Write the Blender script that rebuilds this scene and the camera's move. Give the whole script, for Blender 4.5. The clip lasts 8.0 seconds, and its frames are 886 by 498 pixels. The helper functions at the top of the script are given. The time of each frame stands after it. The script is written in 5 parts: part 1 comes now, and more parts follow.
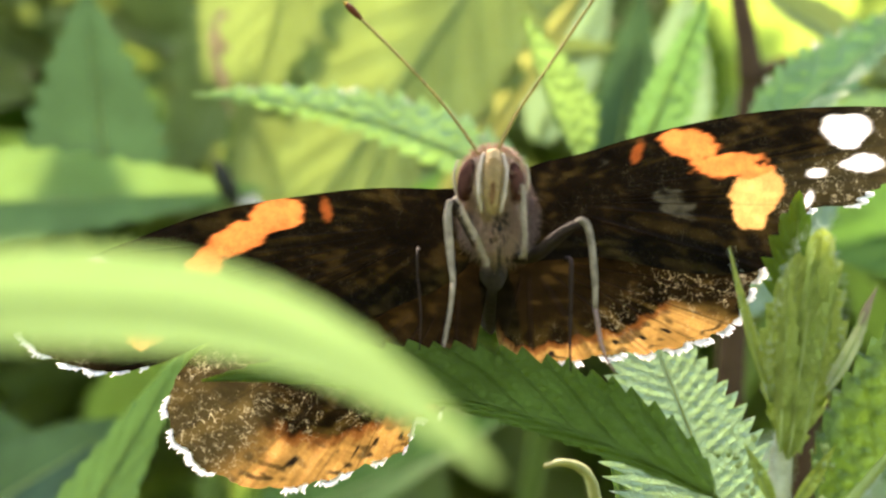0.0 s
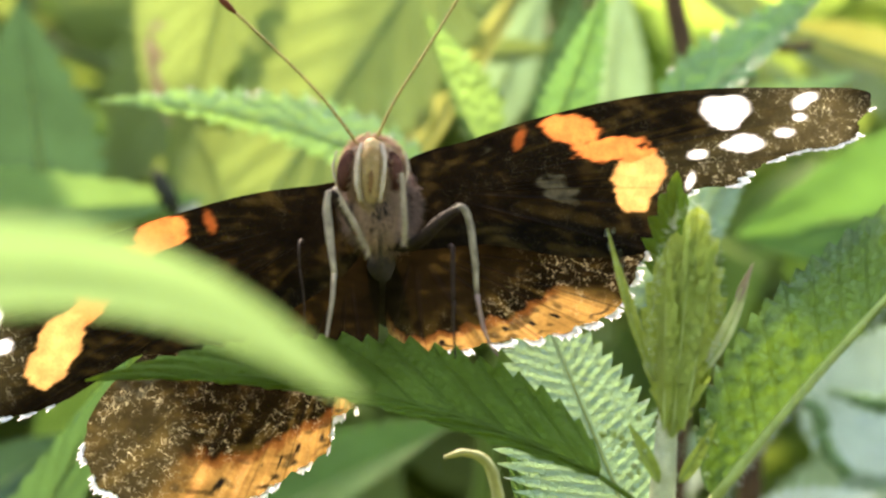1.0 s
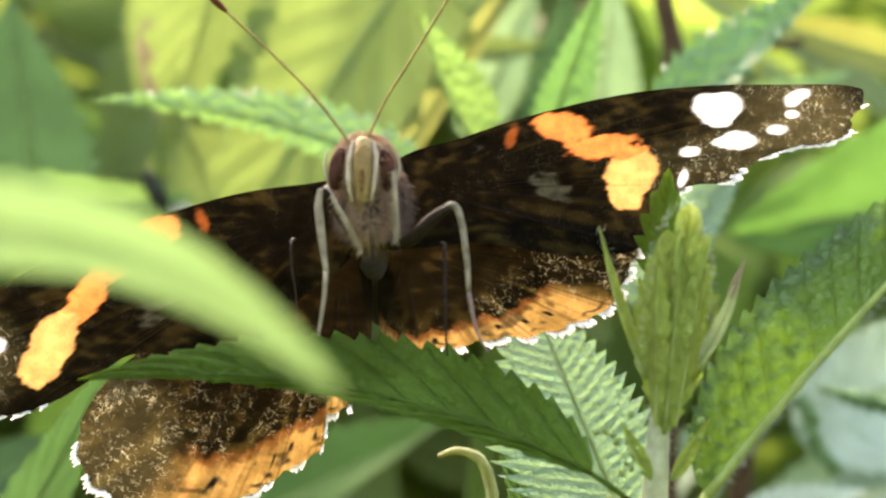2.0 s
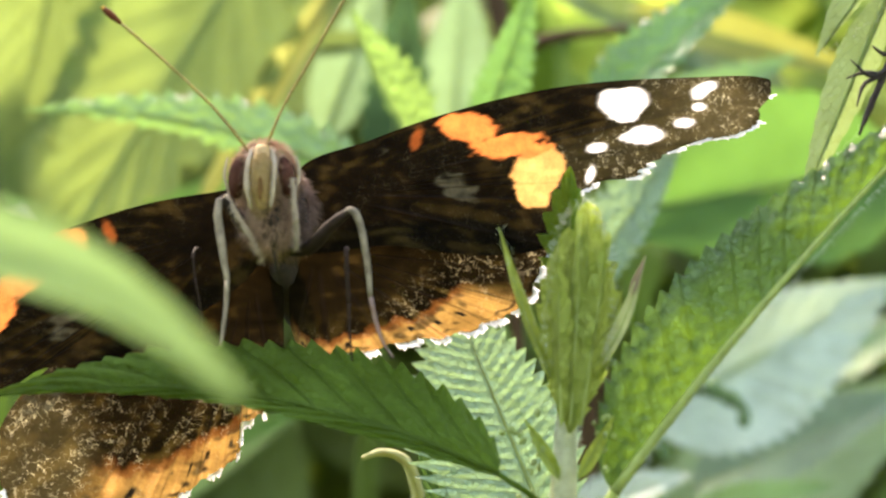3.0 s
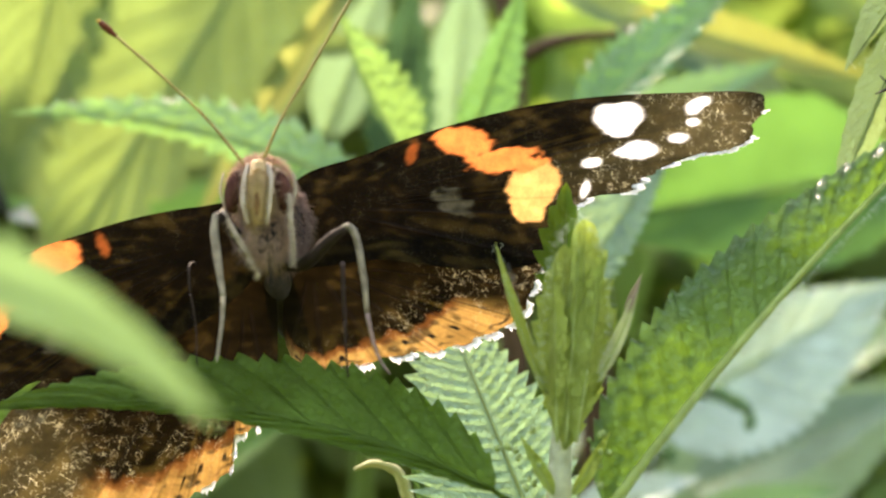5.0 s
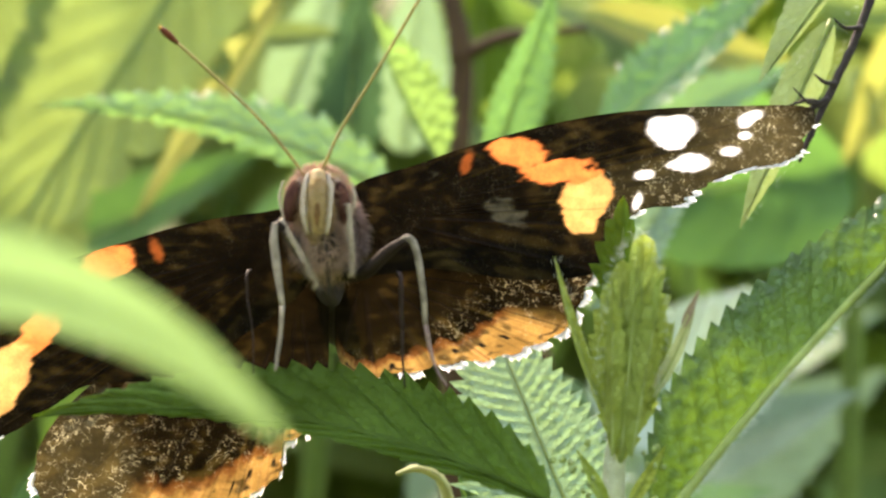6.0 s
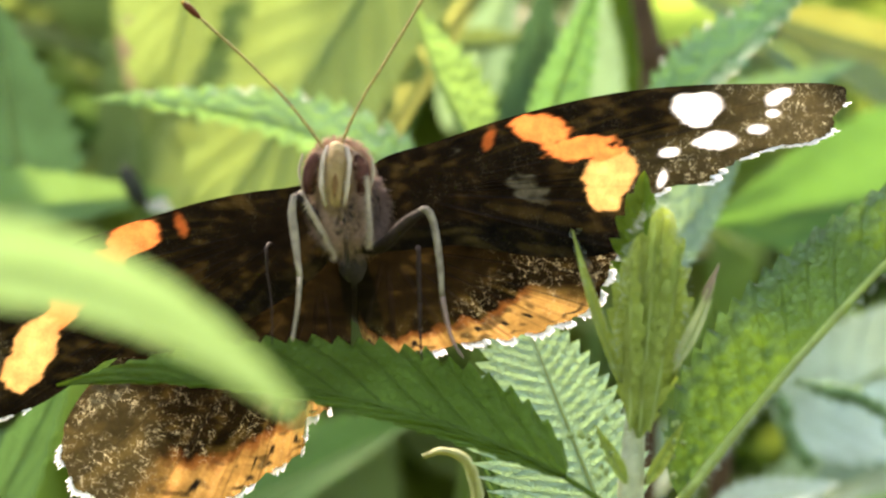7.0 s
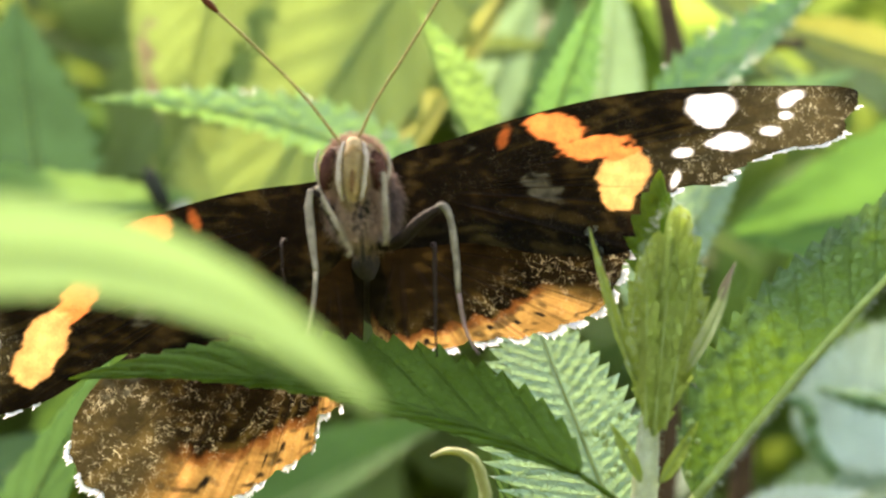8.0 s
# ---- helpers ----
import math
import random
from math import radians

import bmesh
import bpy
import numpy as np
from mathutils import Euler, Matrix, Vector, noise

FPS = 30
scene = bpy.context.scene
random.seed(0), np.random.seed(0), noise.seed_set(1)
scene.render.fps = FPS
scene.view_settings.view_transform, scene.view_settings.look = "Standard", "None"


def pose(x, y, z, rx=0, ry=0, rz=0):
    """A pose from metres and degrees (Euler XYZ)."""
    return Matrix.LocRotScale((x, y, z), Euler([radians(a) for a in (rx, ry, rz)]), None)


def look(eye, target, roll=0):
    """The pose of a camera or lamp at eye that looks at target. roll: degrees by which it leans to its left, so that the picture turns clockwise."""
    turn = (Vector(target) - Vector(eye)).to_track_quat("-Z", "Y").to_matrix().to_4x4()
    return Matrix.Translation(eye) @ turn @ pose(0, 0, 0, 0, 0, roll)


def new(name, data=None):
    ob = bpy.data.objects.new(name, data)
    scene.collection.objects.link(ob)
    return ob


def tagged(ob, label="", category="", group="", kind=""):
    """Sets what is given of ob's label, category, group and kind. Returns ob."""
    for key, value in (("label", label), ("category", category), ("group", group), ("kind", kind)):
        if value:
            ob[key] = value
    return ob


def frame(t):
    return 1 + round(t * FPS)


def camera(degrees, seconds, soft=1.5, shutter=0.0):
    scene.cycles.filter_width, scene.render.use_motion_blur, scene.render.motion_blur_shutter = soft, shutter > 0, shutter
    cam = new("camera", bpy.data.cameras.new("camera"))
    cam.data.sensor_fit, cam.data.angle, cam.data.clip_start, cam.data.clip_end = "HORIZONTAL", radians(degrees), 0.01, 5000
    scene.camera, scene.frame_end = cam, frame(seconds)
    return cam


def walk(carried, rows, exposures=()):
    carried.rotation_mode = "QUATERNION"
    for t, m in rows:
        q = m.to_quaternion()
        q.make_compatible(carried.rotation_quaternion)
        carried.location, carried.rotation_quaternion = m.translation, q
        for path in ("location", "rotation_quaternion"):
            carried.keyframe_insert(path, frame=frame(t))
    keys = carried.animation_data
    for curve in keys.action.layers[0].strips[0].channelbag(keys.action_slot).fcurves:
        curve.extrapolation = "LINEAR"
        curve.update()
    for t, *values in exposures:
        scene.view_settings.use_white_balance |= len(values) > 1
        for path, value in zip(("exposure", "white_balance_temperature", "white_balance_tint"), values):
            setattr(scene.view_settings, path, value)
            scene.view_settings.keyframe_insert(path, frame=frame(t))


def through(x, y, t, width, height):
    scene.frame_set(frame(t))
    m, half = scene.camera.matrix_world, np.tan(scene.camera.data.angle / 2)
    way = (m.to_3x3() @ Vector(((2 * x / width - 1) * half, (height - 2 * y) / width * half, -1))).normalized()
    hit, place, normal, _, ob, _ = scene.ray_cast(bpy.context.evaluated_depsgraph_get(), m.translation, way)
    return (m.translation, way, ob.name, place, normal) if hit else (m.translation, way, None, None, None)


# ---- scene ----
MM = 0.001


def carried_pose(x, y, z, yaw, pitch, roll):
    """A camera pose from millimetres and degrees; it looks along +y at yaw 0."""
    ya, pi = radians(yaw), radians(pitch)
    eye = Vector((x, y, z)) * MM
    way = Vector((-math.sin(ya) * math.cos(pi), math.cos(ya) * math.cos(pi), math.sin(pi)))
    return look(eye, eye + way, roll)


# ---- camera: held in the hand, about eight centimetres from the butterfly ----
PATH = [
    (0.0, -9.64, 0.0, 0.18, 2.28, -0.08, 3.86),
    (0.2, -7.71, 0.0, -0.18, 2.8, 0.02, 3.74),
    (0.3, -7.2, 0.0, -0.3, 2.11, 0.09, 3.47),
    (0.4, -7.0, 0.0, -0.3, 1.37, 0.17, 2.91),
    (0.5, -6.83, 0.0, -0.35, 1.23, 0.24, 2.39),
    (0.6, -6.6, 0.0, -0.4, 2.03, 0.31, 2.11),
    (0.7, -6.4, 0.0, -0.5, 2.13, 0.37, 1.98),
    (0.8, -6.1, 0.0, -0.7, 1.78, 0.44, 1.94),
    (0.9, -5.9, 0.0, -0.8, 1.43, 0.5, 1.96),
    (1.0, -5.7, 0.0, -0.88, 0.15, 0.55, 1.98),
    (1.2, -5.61, 0.0, -0.96, 0.62, 0.6, 1.89),
    (2.3, -5.08, 0.0, -0.88, -0.46, 0.47, 1.67),
    (2.4, -3.8, 0.0, -1.0, -0.86, 0.53, 1.58),
    (2.5, -1.58, 0.0, -1.14, -1.22, 0.6, 0.92),
    (2.6, -0.2, 0.0, -0.1, -3.28, 0.11, -0.65),
    (2.7, 0.18, 0.0, 0.88, -3.96, -0.38, -1.64),
    (2.8, 0.2, 0.0, 0.7, -2.63, -0.27, -1.21),
    (2.9, 0.2, 0.0, 0.3, -0.85, -0.09, -0.4),
    (3.0, 0.0, 0.0, 0.0, -0.0, 0.0, 0.0),
    (3.1, -0.3, 0.0, 0.2, -0.06, -0.07, -0.06),
    (3.3, -1.1, 0.0, 1.2, -1.6, -0.45, -0.43),
    (3.5, -1.58, 0.0, 1.93, -2.96, -0.7, -0.61),
    (3.9, -0.9, 0.0, 1.2, -1.09, -0.28, 0.1),
    (4.0, -0.61, 0.0, 1.05, -0.87, -0.22, 0.18),
    (4.2, -0.35, 0.0, 0.88, -1.67, -0.22, 0.14),
    (5.3, -1.4, 0.0, 2.45, -0.97, -0.87, 0.32),
    (5.4, -0.7, 0.0, 3.0, -1.05, -1.21, 0.15),
    (5.5, 0.0, 0.0, 3.33, -0.57, -1.46, 0.01),
    (5.6, -1.1, 0.0, 3.3, -0.72, -1.44, 0.16),
    (5.7, -3.5, 0.0, 3.3, -1.42, -1.4, 0.53),
    (5.8, -5.8, 0.0, 3.3, -2.34, -1.36, 0.84),
    (5.9, -6.83, 0.0, 3.33, -2.8, -1.33, 0.97),
    (6.0, -5.26, 0.0, 3.15, -1.78, -1.31, 1.23),
    (6.1, -2.8, 0.0, 2.6, -0.55, -1.04, 1.13),
    (6.2, -1.58, 0.0, 2.1, 0.85, -0.76, 0.93),
    (6.3, -1.6, 0.0, 1.8, 1.6, -0.55, 0.92),
    (6.5, -1.93, 0.0, 1.4, 1.21, -0.43, 0.92),
    (6.6, -2.0, 0.0, 1.2, 2.21, 0.11, 0.94),
    (6.7, -2.0, 0.0, 0.9, 2.33, 0.26, 1.0),
    (6.8, -2.0, 0.0, 0.6, 2.33, 0.06, 1.09),
    (6.9, -2.0, 0.0, 0.3, 1.63, -0.14, 1.24),
    (7.0, -2.1, 0.0, 0.26, 1.53, -0.22, 1.43),
    (7.2, -2.84, 0.0, 0.29, 1.87, -0.22, 1.79),
    (7.5, -4.21, 0.0, 0.35, 2.5, -0.23, 2.45),
    (7.7, -4.2, 0.0, 0.1, 0.93, -0.09, 2.37),
    (7.8, -4.1, 0.0, -0.1, 0.64, 0.05, 2.26),
    (7.9, -4.0, 0.0, -0.4, 1.07, 0.21, 2.12),
    (8.0, -3.94, 0.0, -0.7, 0.76, 0.38, 1.97),
]
# the gusts that push the nettle and the follower of it aside: seconds, millimetres
WIND = [(0, 0), (0.2, -3), (0.5, -9.5), (0.8, -2), (1.0, -3), (1.2, -1), (2.3, -2.5), (2.5, 1), (2.7, 2), (2.9, 9), (3.0, 11), (3.1, 8), (3.3, 0), (3.5, -4.5), (3.9, 0.5),
        (4.2, 1), (5.3, 10), (5.5, 3.5), (5.6, 7.5), (5.7, 10), (5.8, 13.5), (5.9, 17.5), (6.0, 17.5), (6.1, 15), (6.2, 12), (6.3, 9.5), (6.6, 9), (6.8, 5), (7.0, 1),
        (7.2, -2.3), (7.5, 0), (8, -2)]


def wind(t):
    return float(np.interp(t, [w[0] for w in WIND], [w[1] for w in WIND]))


cam = camera(38.0, 8.0, soft=2.3)
cam.data.dof.use_dof = True
cam.data.dof.focus_distance = 0.078
cam.data.dof.aperture_fstop = 31.0
walk(cam, [(t, carried_pose(x + wind(t), *row)) for t, x, *row in PATH], exposures=[(0.0, 3.2, 8300, 19), (8.0, 3.2, 8300, 19)])

# ---- light: hazy sky, veiled sun high behind the butterfly ----
SUN_FROM = Vector((-0.30, 0.80, 0.82)).normalized()
world = bpy.data.worlds.new("sky")
scene.world = world
world.use_nodes = True
wn = world.node_tree.nodes
sky = wn.new("ShaderNodeTexSky")
sky.sky_type = "NISHITA"
sky.sun_disc = False
sky.sun_elevation = math.asin(SUN_FROM.z)
sky.sun_rotation = math.atan2(SUN_FROM.x, SUN_FROM.y)
world.node_tree.links.new(sky.outputs["Color"], wn["Background"].inputs["Color"])
wn["Background"].inputs["Strength"].default_value = 0.185
sun = new("sun", bpy.data.lights.new("sun", "SUN"))
sun.data.energy, sun.data.angle, sun.data.color = 2.1, radians(7.0), (1.0, 0.95, 0.86)
sun.matrix_world = look(SUN_FROM, (0, 0, 0))


# ---- materials ----
def nodes_of(name):
    mat = bpy.data.materials.new(name)
    mat.use_nodes = True
    nt = mat.node_tree
    return mat, nt, nt.nodes["Principled BSDF"], nt.nodes["Material Output"]


def add(nt, kind, **inputs):
    node = nt.nodes.new(kind)
    for key, value in inputs.items():
        node.inputs[key.replace("_", " ")].default_value = value
    return node


def mixed(nt, fac, a, b, blend="MIX"):
    """Mix two colours; fac, a and b are sockets or values."""
    node = nt.nodes.new("ShaderNodeMix")
    node.data_type, node.blend_type = "RGBA", blend
    for slot, value in ((0, fac), (6, a), (7, b)):
        if isinstance(value, (int, float)):
            node.inputs[slot].default_value = value
        elif isinstance(value, tuple):
            node.inputs[slot].default_value = (*value, 1.0) if len(value) == 3 else value
        else:
            nt.links.new(value, node.inputs[slot])
    return node.outputs[2]


def math_node(nt, op, a, b=0.0, clamp=False):
    node = nt.nodes.new("ShaderNodeMath")
    node.operation, node.use_clamp = op, clamp
    for slot, value in ((0, a), (1, b)):
        if isinstance(value, (int, float)):
            node.inputs[slot].default_value = value
        else:
            nt.links.new(value, node.inputs[slot])
    return node.outputs[0]


def ramp(nt, value, low, high):
    node = nt.nodes.new("ShaderNodeMapRange")
    node.inputs["From Min"].default_value, node.inputs["From Max"].default_value = low, high
    nt.links.new(value, node.inputs["Value"])
    return node.outputs["Result"]


def noise_of(nt, scale, detail=4.0, rough=0.6):
    tex = add(nt, "ShaderNodeTexNoise", Scale=scale, Detail=detail, Roughness=rough)
    coord = nt.nodes.new("ShaderNodeTexCoord")
    nt.links.new(coord.outputs["Object"], tex.inputs["Vector"])
    return tex.outputs["Fac"]


def lumpy(nt):
    return noise_of(nt, 900.0, 2.0, 0.5)


def leaf_material(name, upper, glow, through=0.45, rough=0.42, gloss=0.45, vary=0.25, vein=0.5, rim=None):
    """A leaf: glossy cells over a green that lets the sun through; paler veins from the blade's own coordinates.
    rim: colour and glow of the other face where the margin rolls over."""
    mat, nt, bsdf, out = nodes_of(name)
    info = nt.nodes.new("ShaderNodeObjectInfo")
    uv = nt.nodes.new("ShaderNodeUVMap")
    sep = nt.nodes.new("ShaderNodeSeparateXYZ")
    nt.links.new(uv.outputs["UV"], sep.inputs["Vector"])
    across = math_node(nt, "ABSOLUTE", math_node(nt, "SUBTRACT", math_node(nt, "MULTIPLY", sep.outputs["Y"], 2.0), 1.0))
    # side veins: slanted stripes along the blade
    phase = math_node(nt, "SUBTRACT", math_node(nt, "MULTIPLY", sep.outputs["X"], 11.0), math_node(nt, "MULTIPLY", across, 2.2))
    tri = math_node(nt, "ABSOLUTE", math_node(nt, "SUBTRACT", math_node(nt, "FRACT", phase), 0.5))
    side = ramp(nt, tri, 0.44, 0.5)
    mid = ramp(nt, across, 0.07, 0.02)
    veins = math_node(nt, "MAXIMUM", side, mid)
    cells = add(nt, "ShaderNodeTexVoronoi", Scale=2100.0)
    cells.feature = "DISTANCE_TO_EDGE"
    coord = nt.nodes.new("ShaderNodeTexCoord")
    nt.links.new(coord.outputs["Object"], cells.inputs["Vector"])
    net = ramp(nt, cells.outputs["Distance"], 0.08, 0.0)
    blot = noise_of(nt, 130.0)
    fine = noise_of(nt, 1400.0, 5.0, 0.7)
    dark = tuple(c * (1 - vary) for c in upper)
    pale = tuple(min(1.0, c * (1 + vary) + 0.01) for c in upper)
    col = mixed(nt, ramp(nt, blot, 0.3, 0.7), dark, pale)
    col = mixed(nt, math_node(nt, "MULTIPLY", info.outputs["Random"], 0.35), col, (upper[0] * 1.7, upper[1] * 1.15, upper[2] * 0.8))
    vein_col = tuple(min(1.0, c * 1.5 + 0.05) for c in upper)
    vmask = math_node(nt, "MULTIPLY", math_node(nt, "MAXIMUM", veins, math_node(nt, "MULTIPLY", net, 0.16)), vein)
    col = mixed(nt, vmask, col, vein_col)
    col = mixed(nt, math_node(nt, "MULTIPLY", ramp(nt, fine, 0.55, 0.75), 0.3), col, dark)
    rolled = None
    if rim:
        rolled = ramp(nt, math_node(nt, "ADD", across, math_node(nt, "MULTIPLY", blot, 0.5)), 0.93, 1.05)
        col = mixed(nt, rolled, col, mixed(nt, ramp(nt, lumpy(nt), 0.35, 0.6), tuple(c * 0.6 for c in rim[0]), rim[0]))
        gl = nt.nodes.new("ShaderNodeMapRange")
        gl.inputs["To Min"].default_value, gl.inputs["To Max"].default_value = rough, rough * 0.7
        nt.links.new(rolled, gl.inputs["Value"])
        nt.links.new(gl.outputs["Result"], bsdf.inputs["Roughness"])
    nt.links.new(col, bsdf.inputs["Base Color"])
    bsdf.inputs["Roughness"].default_value = rough
    bsdf.inputs["Specular IOR Level"].default_value = gloss
    bump = add(nt, "ShaderNodeBump", Strength=0.9, Distance=0.0005)
    lumps = noise_of(nt, 1100.0, 2.0, 0.5)
    height = math_node(nt, "ADD", math_node(nt, "MULTIPLY", fine, 0.3), math_node(nt, "MULTIPLY", lumps, 1.6))
    height = math_node(nt, "SUBTRACT", height, math_node(nt, "MULTIPLY", net, 0.25))
    height = math_node(nt, "SUBTRACT", height, math_node(nt, "MULTIPLY", veins, 0.6))
    nt.links.new(height, bump.inputs["Height"])
    nt.links.new(bump.outputs["Normal"], bsdf.inputs["Normal"])
    trans = nt.nodes.new("ShaderNodeBsdfTranslucent")
    tcol = mixed(nt, ramp(nt, blot, 0.3, 0.7), tuple(c * (1 - vary * 0.6) for c in glow), glow)
    tcol = mixed(nt, math_node(nt, "MULTIPLY", vmask, 0.9), tcol, tuple(c * 0.55 for c in glow))
    if rim:
        tcol = mixed(nt, rolled, tcol, rim[1])
    nt.links.new(tcol, trans.inputs["Color"])
    mix = nt.nodes.new("ShaderNodeMixShader")
    mix.inputs[0].default_value = through
    nt.links.new(bsdf.outputs[0], mix.inputs[1])
    nt.links.new(trans.outputs[0], mix.inputs[2])
    nt.links.new(mix.outputs[0], out.inputs["Surface"])
    return mat


def plain_material(name, colour, rough=0.6, scale=800.0, vary=0.3, through=0.0, gloss=0.4):
    mat, nt, bsdf, out = nodes_of(name)
    grain = noise_of(nt, scale)
    broad = noise_of(nt, scale * 0.12)
    col = mixed(nt, ramp(nt, grain, 0.3, 0.7), tuple(c * (1 - vary) for c in colour), tuple(min(1, c * (1 + vary)) for c in colour))
    col = mixed(nt, math_node(nt, "MULTIPLY", ramp(nt, broad, 0.4, 0.7), 0.4), col, tuple(c * (1 - vary) for c in colour))
    nt.links.new(col, bsdf.inputs["Base Color"])
    bsdf.inputs["Roughness"].default_value = rough
    bsdf.inputs["Specular IOR Level"].default_value = gloss
    bump = add(nt, "ShaderNodeBump", Strength=0.4, Distance=0.0002)
    nt.links.new(grain, bump.inputs["Height"])
    nt.links.new(bump.outputs["Normal"], bsdf.inputs["Normal"])
    if through:
        trans = nt.nodes.new("ShaderNodeBsdfTranslucent")
        nt.links.new(col, trans.inputs["Color"])
        mix = nt.nodes.new("ShaderNodeMixShader")
        mix.inputs[0].default_value = through
        nt.links.new(bsdf.outputs[0], mix.inputs[1])
        nt.links.new(trans.outputs[0], mix.inputs[2])
        nt.links.new(mix.outputs[0], out.inputs["Surface"])
    return mat


def soil_material():
    """Dark soil with a low green growth in patches."""
    mat, nt, bsdf, out = nodes_of("soil")
    fine, broad, crumbs = noise_of(nt, 160.0, 6.0, 0.7), noise_of(nt, 7.0, 5.0, 0.7), noise_of(nt, 35.0)
    earth = mixed(nt, ramp(nt, fine, 0.3, 0.7), (0.035, 0.025, 0.017), (0.10, 0.07, 0.045))
    green = mixed(nt, ramp(nt, fine, 0.3, 0.7), (0.025, 0.05, 0.012), (0.09, 0.13, 0.03))
    col = mixed(nt, ramp(nt, broad, 0.36, 0.52), earth, green)
    nt.links.new(col, bsdf.inputs["Base Color"])
    bsdf.inputs["Roughness"].default_value = 0.95
    bump = add(nt, "ShaderNodeBump", Strength=0.8, Distance=0.01)
    nt.links.new(crumbs, bump.inputs["Height"])
    nt.links.new(bump.outputs["Normal"], bsdf.inputs["Normal"])
    return mat


def wing_material():
    """Wing scales: the pattern lies in the mesh's colours; its alpha says how much light the wing lets through."""
    mat, nt, bsdf, out = nodes_of("wing_scales")
    att = nt.nodes.new("ShaderNodeAttribute")
    att.attribute_name = "scales"
    dust = nt.nodes.new("ShaderNodeAttribute")
    dust.attribute_name = "dust"
    fine = noise_of(nt, 2900.0, 3.0, 0.8)
    mid = noise_of(nt, 600.0, 4.0, 0.7)
    # loose scales lie in short threads
    strand = noise_of(nt, 1500.0, 2.0, 0.6)
    thread = ramp(nt, math_node(nt, "ABSOLUTE", math_node(nt, "SUBTRACT", strand, 0.5)), 0.022, 0.004)
    thread = math_node(nt, "MULTIPLY", thread, ramp(nt, fine, 0.40, 0.55))
    grains = math_node(nt, "MULTIPLY", ramp(nt, fine, 0.57, 0.70), 0.7)
    fleck = math_node(nt, "MULTIPLY", math_node(nt, "MAXIMUM", thread, grains), ramp(nt, mid, 0.44, 0.62))
    fleck = math_node(nt, "MULTIPLY", fleck, dust.outputs["Fac"], True)
    shade = mixed(nt, ramp(nt, mid, 0.35, 0.7), (0.65, 0.62, 0.58), (1.2, 1.16, 1.1))
    col = mixed(nt, 1.0, att.outputs["Color"], shade, "MULTIPLY")
    col = mixed(nt, fleck, col, (0.64, 0.53, 0.33))
    nt.links.new(col, bsdf.inputs["Base Color"])
    bsdf.inputs["Roughness"].default_value = 0.6
    bsdf.inputs["Specular IOR Level"].default_value = 0.025
    bump = add(nt, "ShaderNodeBump", Strength=0.5, Distance=0.00015)
    nt.links.new(fine, bump.inputs["Height"])
    nt.links.new(bump.outputs["Normal"], bsdf.inputs["Normal"])
    trans = nt.nodes.new("ShaderNodeBsdfTranslucent")
    nt.links.new(col, trans.inputs["Color"])
    mix = nt.nodes.new("ShaderNodeMixShader")
    nt.links.new(math_node(nt, "MAXIMUM", att.outputs["Alpha"], math_node(nt, "MULTIPLY", fleck, 0.5)), mix.inputs[0])
    nt.links.new(bsdf.outputs[0], mix.inputs[1])
    nt.links.new(trans.outputs[0], mix.inputs[2])
    nt.links.new(mix.outputs[0], out.inputs["Surface"])
    return mat


# nettle green darkened in the colour for leaves that stand in shade
NETTLE_SHADE = leaf_material("nettle_leaf_shaded", (0.063, 0.117, 0.012), (0.14, 0.23, 0.013), 0.5, rough=0.6, gloss=0.1, vein=0.1, vary=0.35)
NETTLE_PALE = leaf_material("nettle_leaf_pale", (0.24, 0.36, 0.17), (0.34, 0.50, 0.16), 0.4, rough=0.38, gloss=0.6)
NETTLE_YOUNG = leaf_material("nettle_leaf_young", (0.32, 0.41, 0.085), (0.25, 0.325, 0.05), 0.45, rough=0.6, gloss=0.2, vein=0.15)
PALE_YOUNG = leaf_material("pale_young_leaf", (0.17, 0.23, 0.09), (0.21, 0.29, 0.09), 0.4, rough=0.6, gloss=0.25)
NETTLE_YELLOW = leaf_material("yellowing_leaf", (0.145, 0.20, 0.054), (0.165, 0.23, 0.055), 0.5, rough=0.6, gloss=0.2, vein=0.7)
# lit copy of the thicket green: sunlight is part of the colour
SOFT_LEAF = leaf_material("sunlit_green_leaf", (0.17, 0.28, 0.055), (0.36, 0.51, 0.075), 0.55, rough=0.6, gloss=0.2, vein=0.12)
HANG_LEAF = leaf_material("soft_bright_leaf", (0.185, 0.29, 0.112), (0.18, 0.298, 0.094), 0.5, rough=0.6, gloss=0.2, vein=0.08, vary=0.12)
BLUE_LEAF = leaf_material("grey_green_leaf", (0.16, 0.25, 0.16), (0.22, 0.36, 0.15), 0.35, rough=0.6, gloss=0.3)
# dark green that has the shade among the leaves in its colour
DARK_SHADE = leaf_material("dark_shaded_leaf", (0.05, 0.115, 0.04), (0.11, 0.22, 0.05), 0.35, rough=0.6, gloss=0.15)
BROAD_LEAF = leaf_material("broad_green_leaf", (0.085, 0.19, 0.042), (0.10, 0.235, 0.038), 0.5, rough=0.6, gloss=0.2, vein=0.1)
STRAW = leaf_material("straw_yellow_leaf", (0.20, 0.22, 0.07), (0.24, 0.26, 0.065), 0.5, rough=0.6, gloss=0.2, vein=0.5)
# green raised to look sunlit where little sun reaches the leaf
MEADOW_LEAF = leaf_material("sunlit_meadow_leaf", (0.13, 0.24, 0.07), (0.19, 0.34, 0.08), 0.5, rough=0.6, gloss=0.2, vein=0.2)
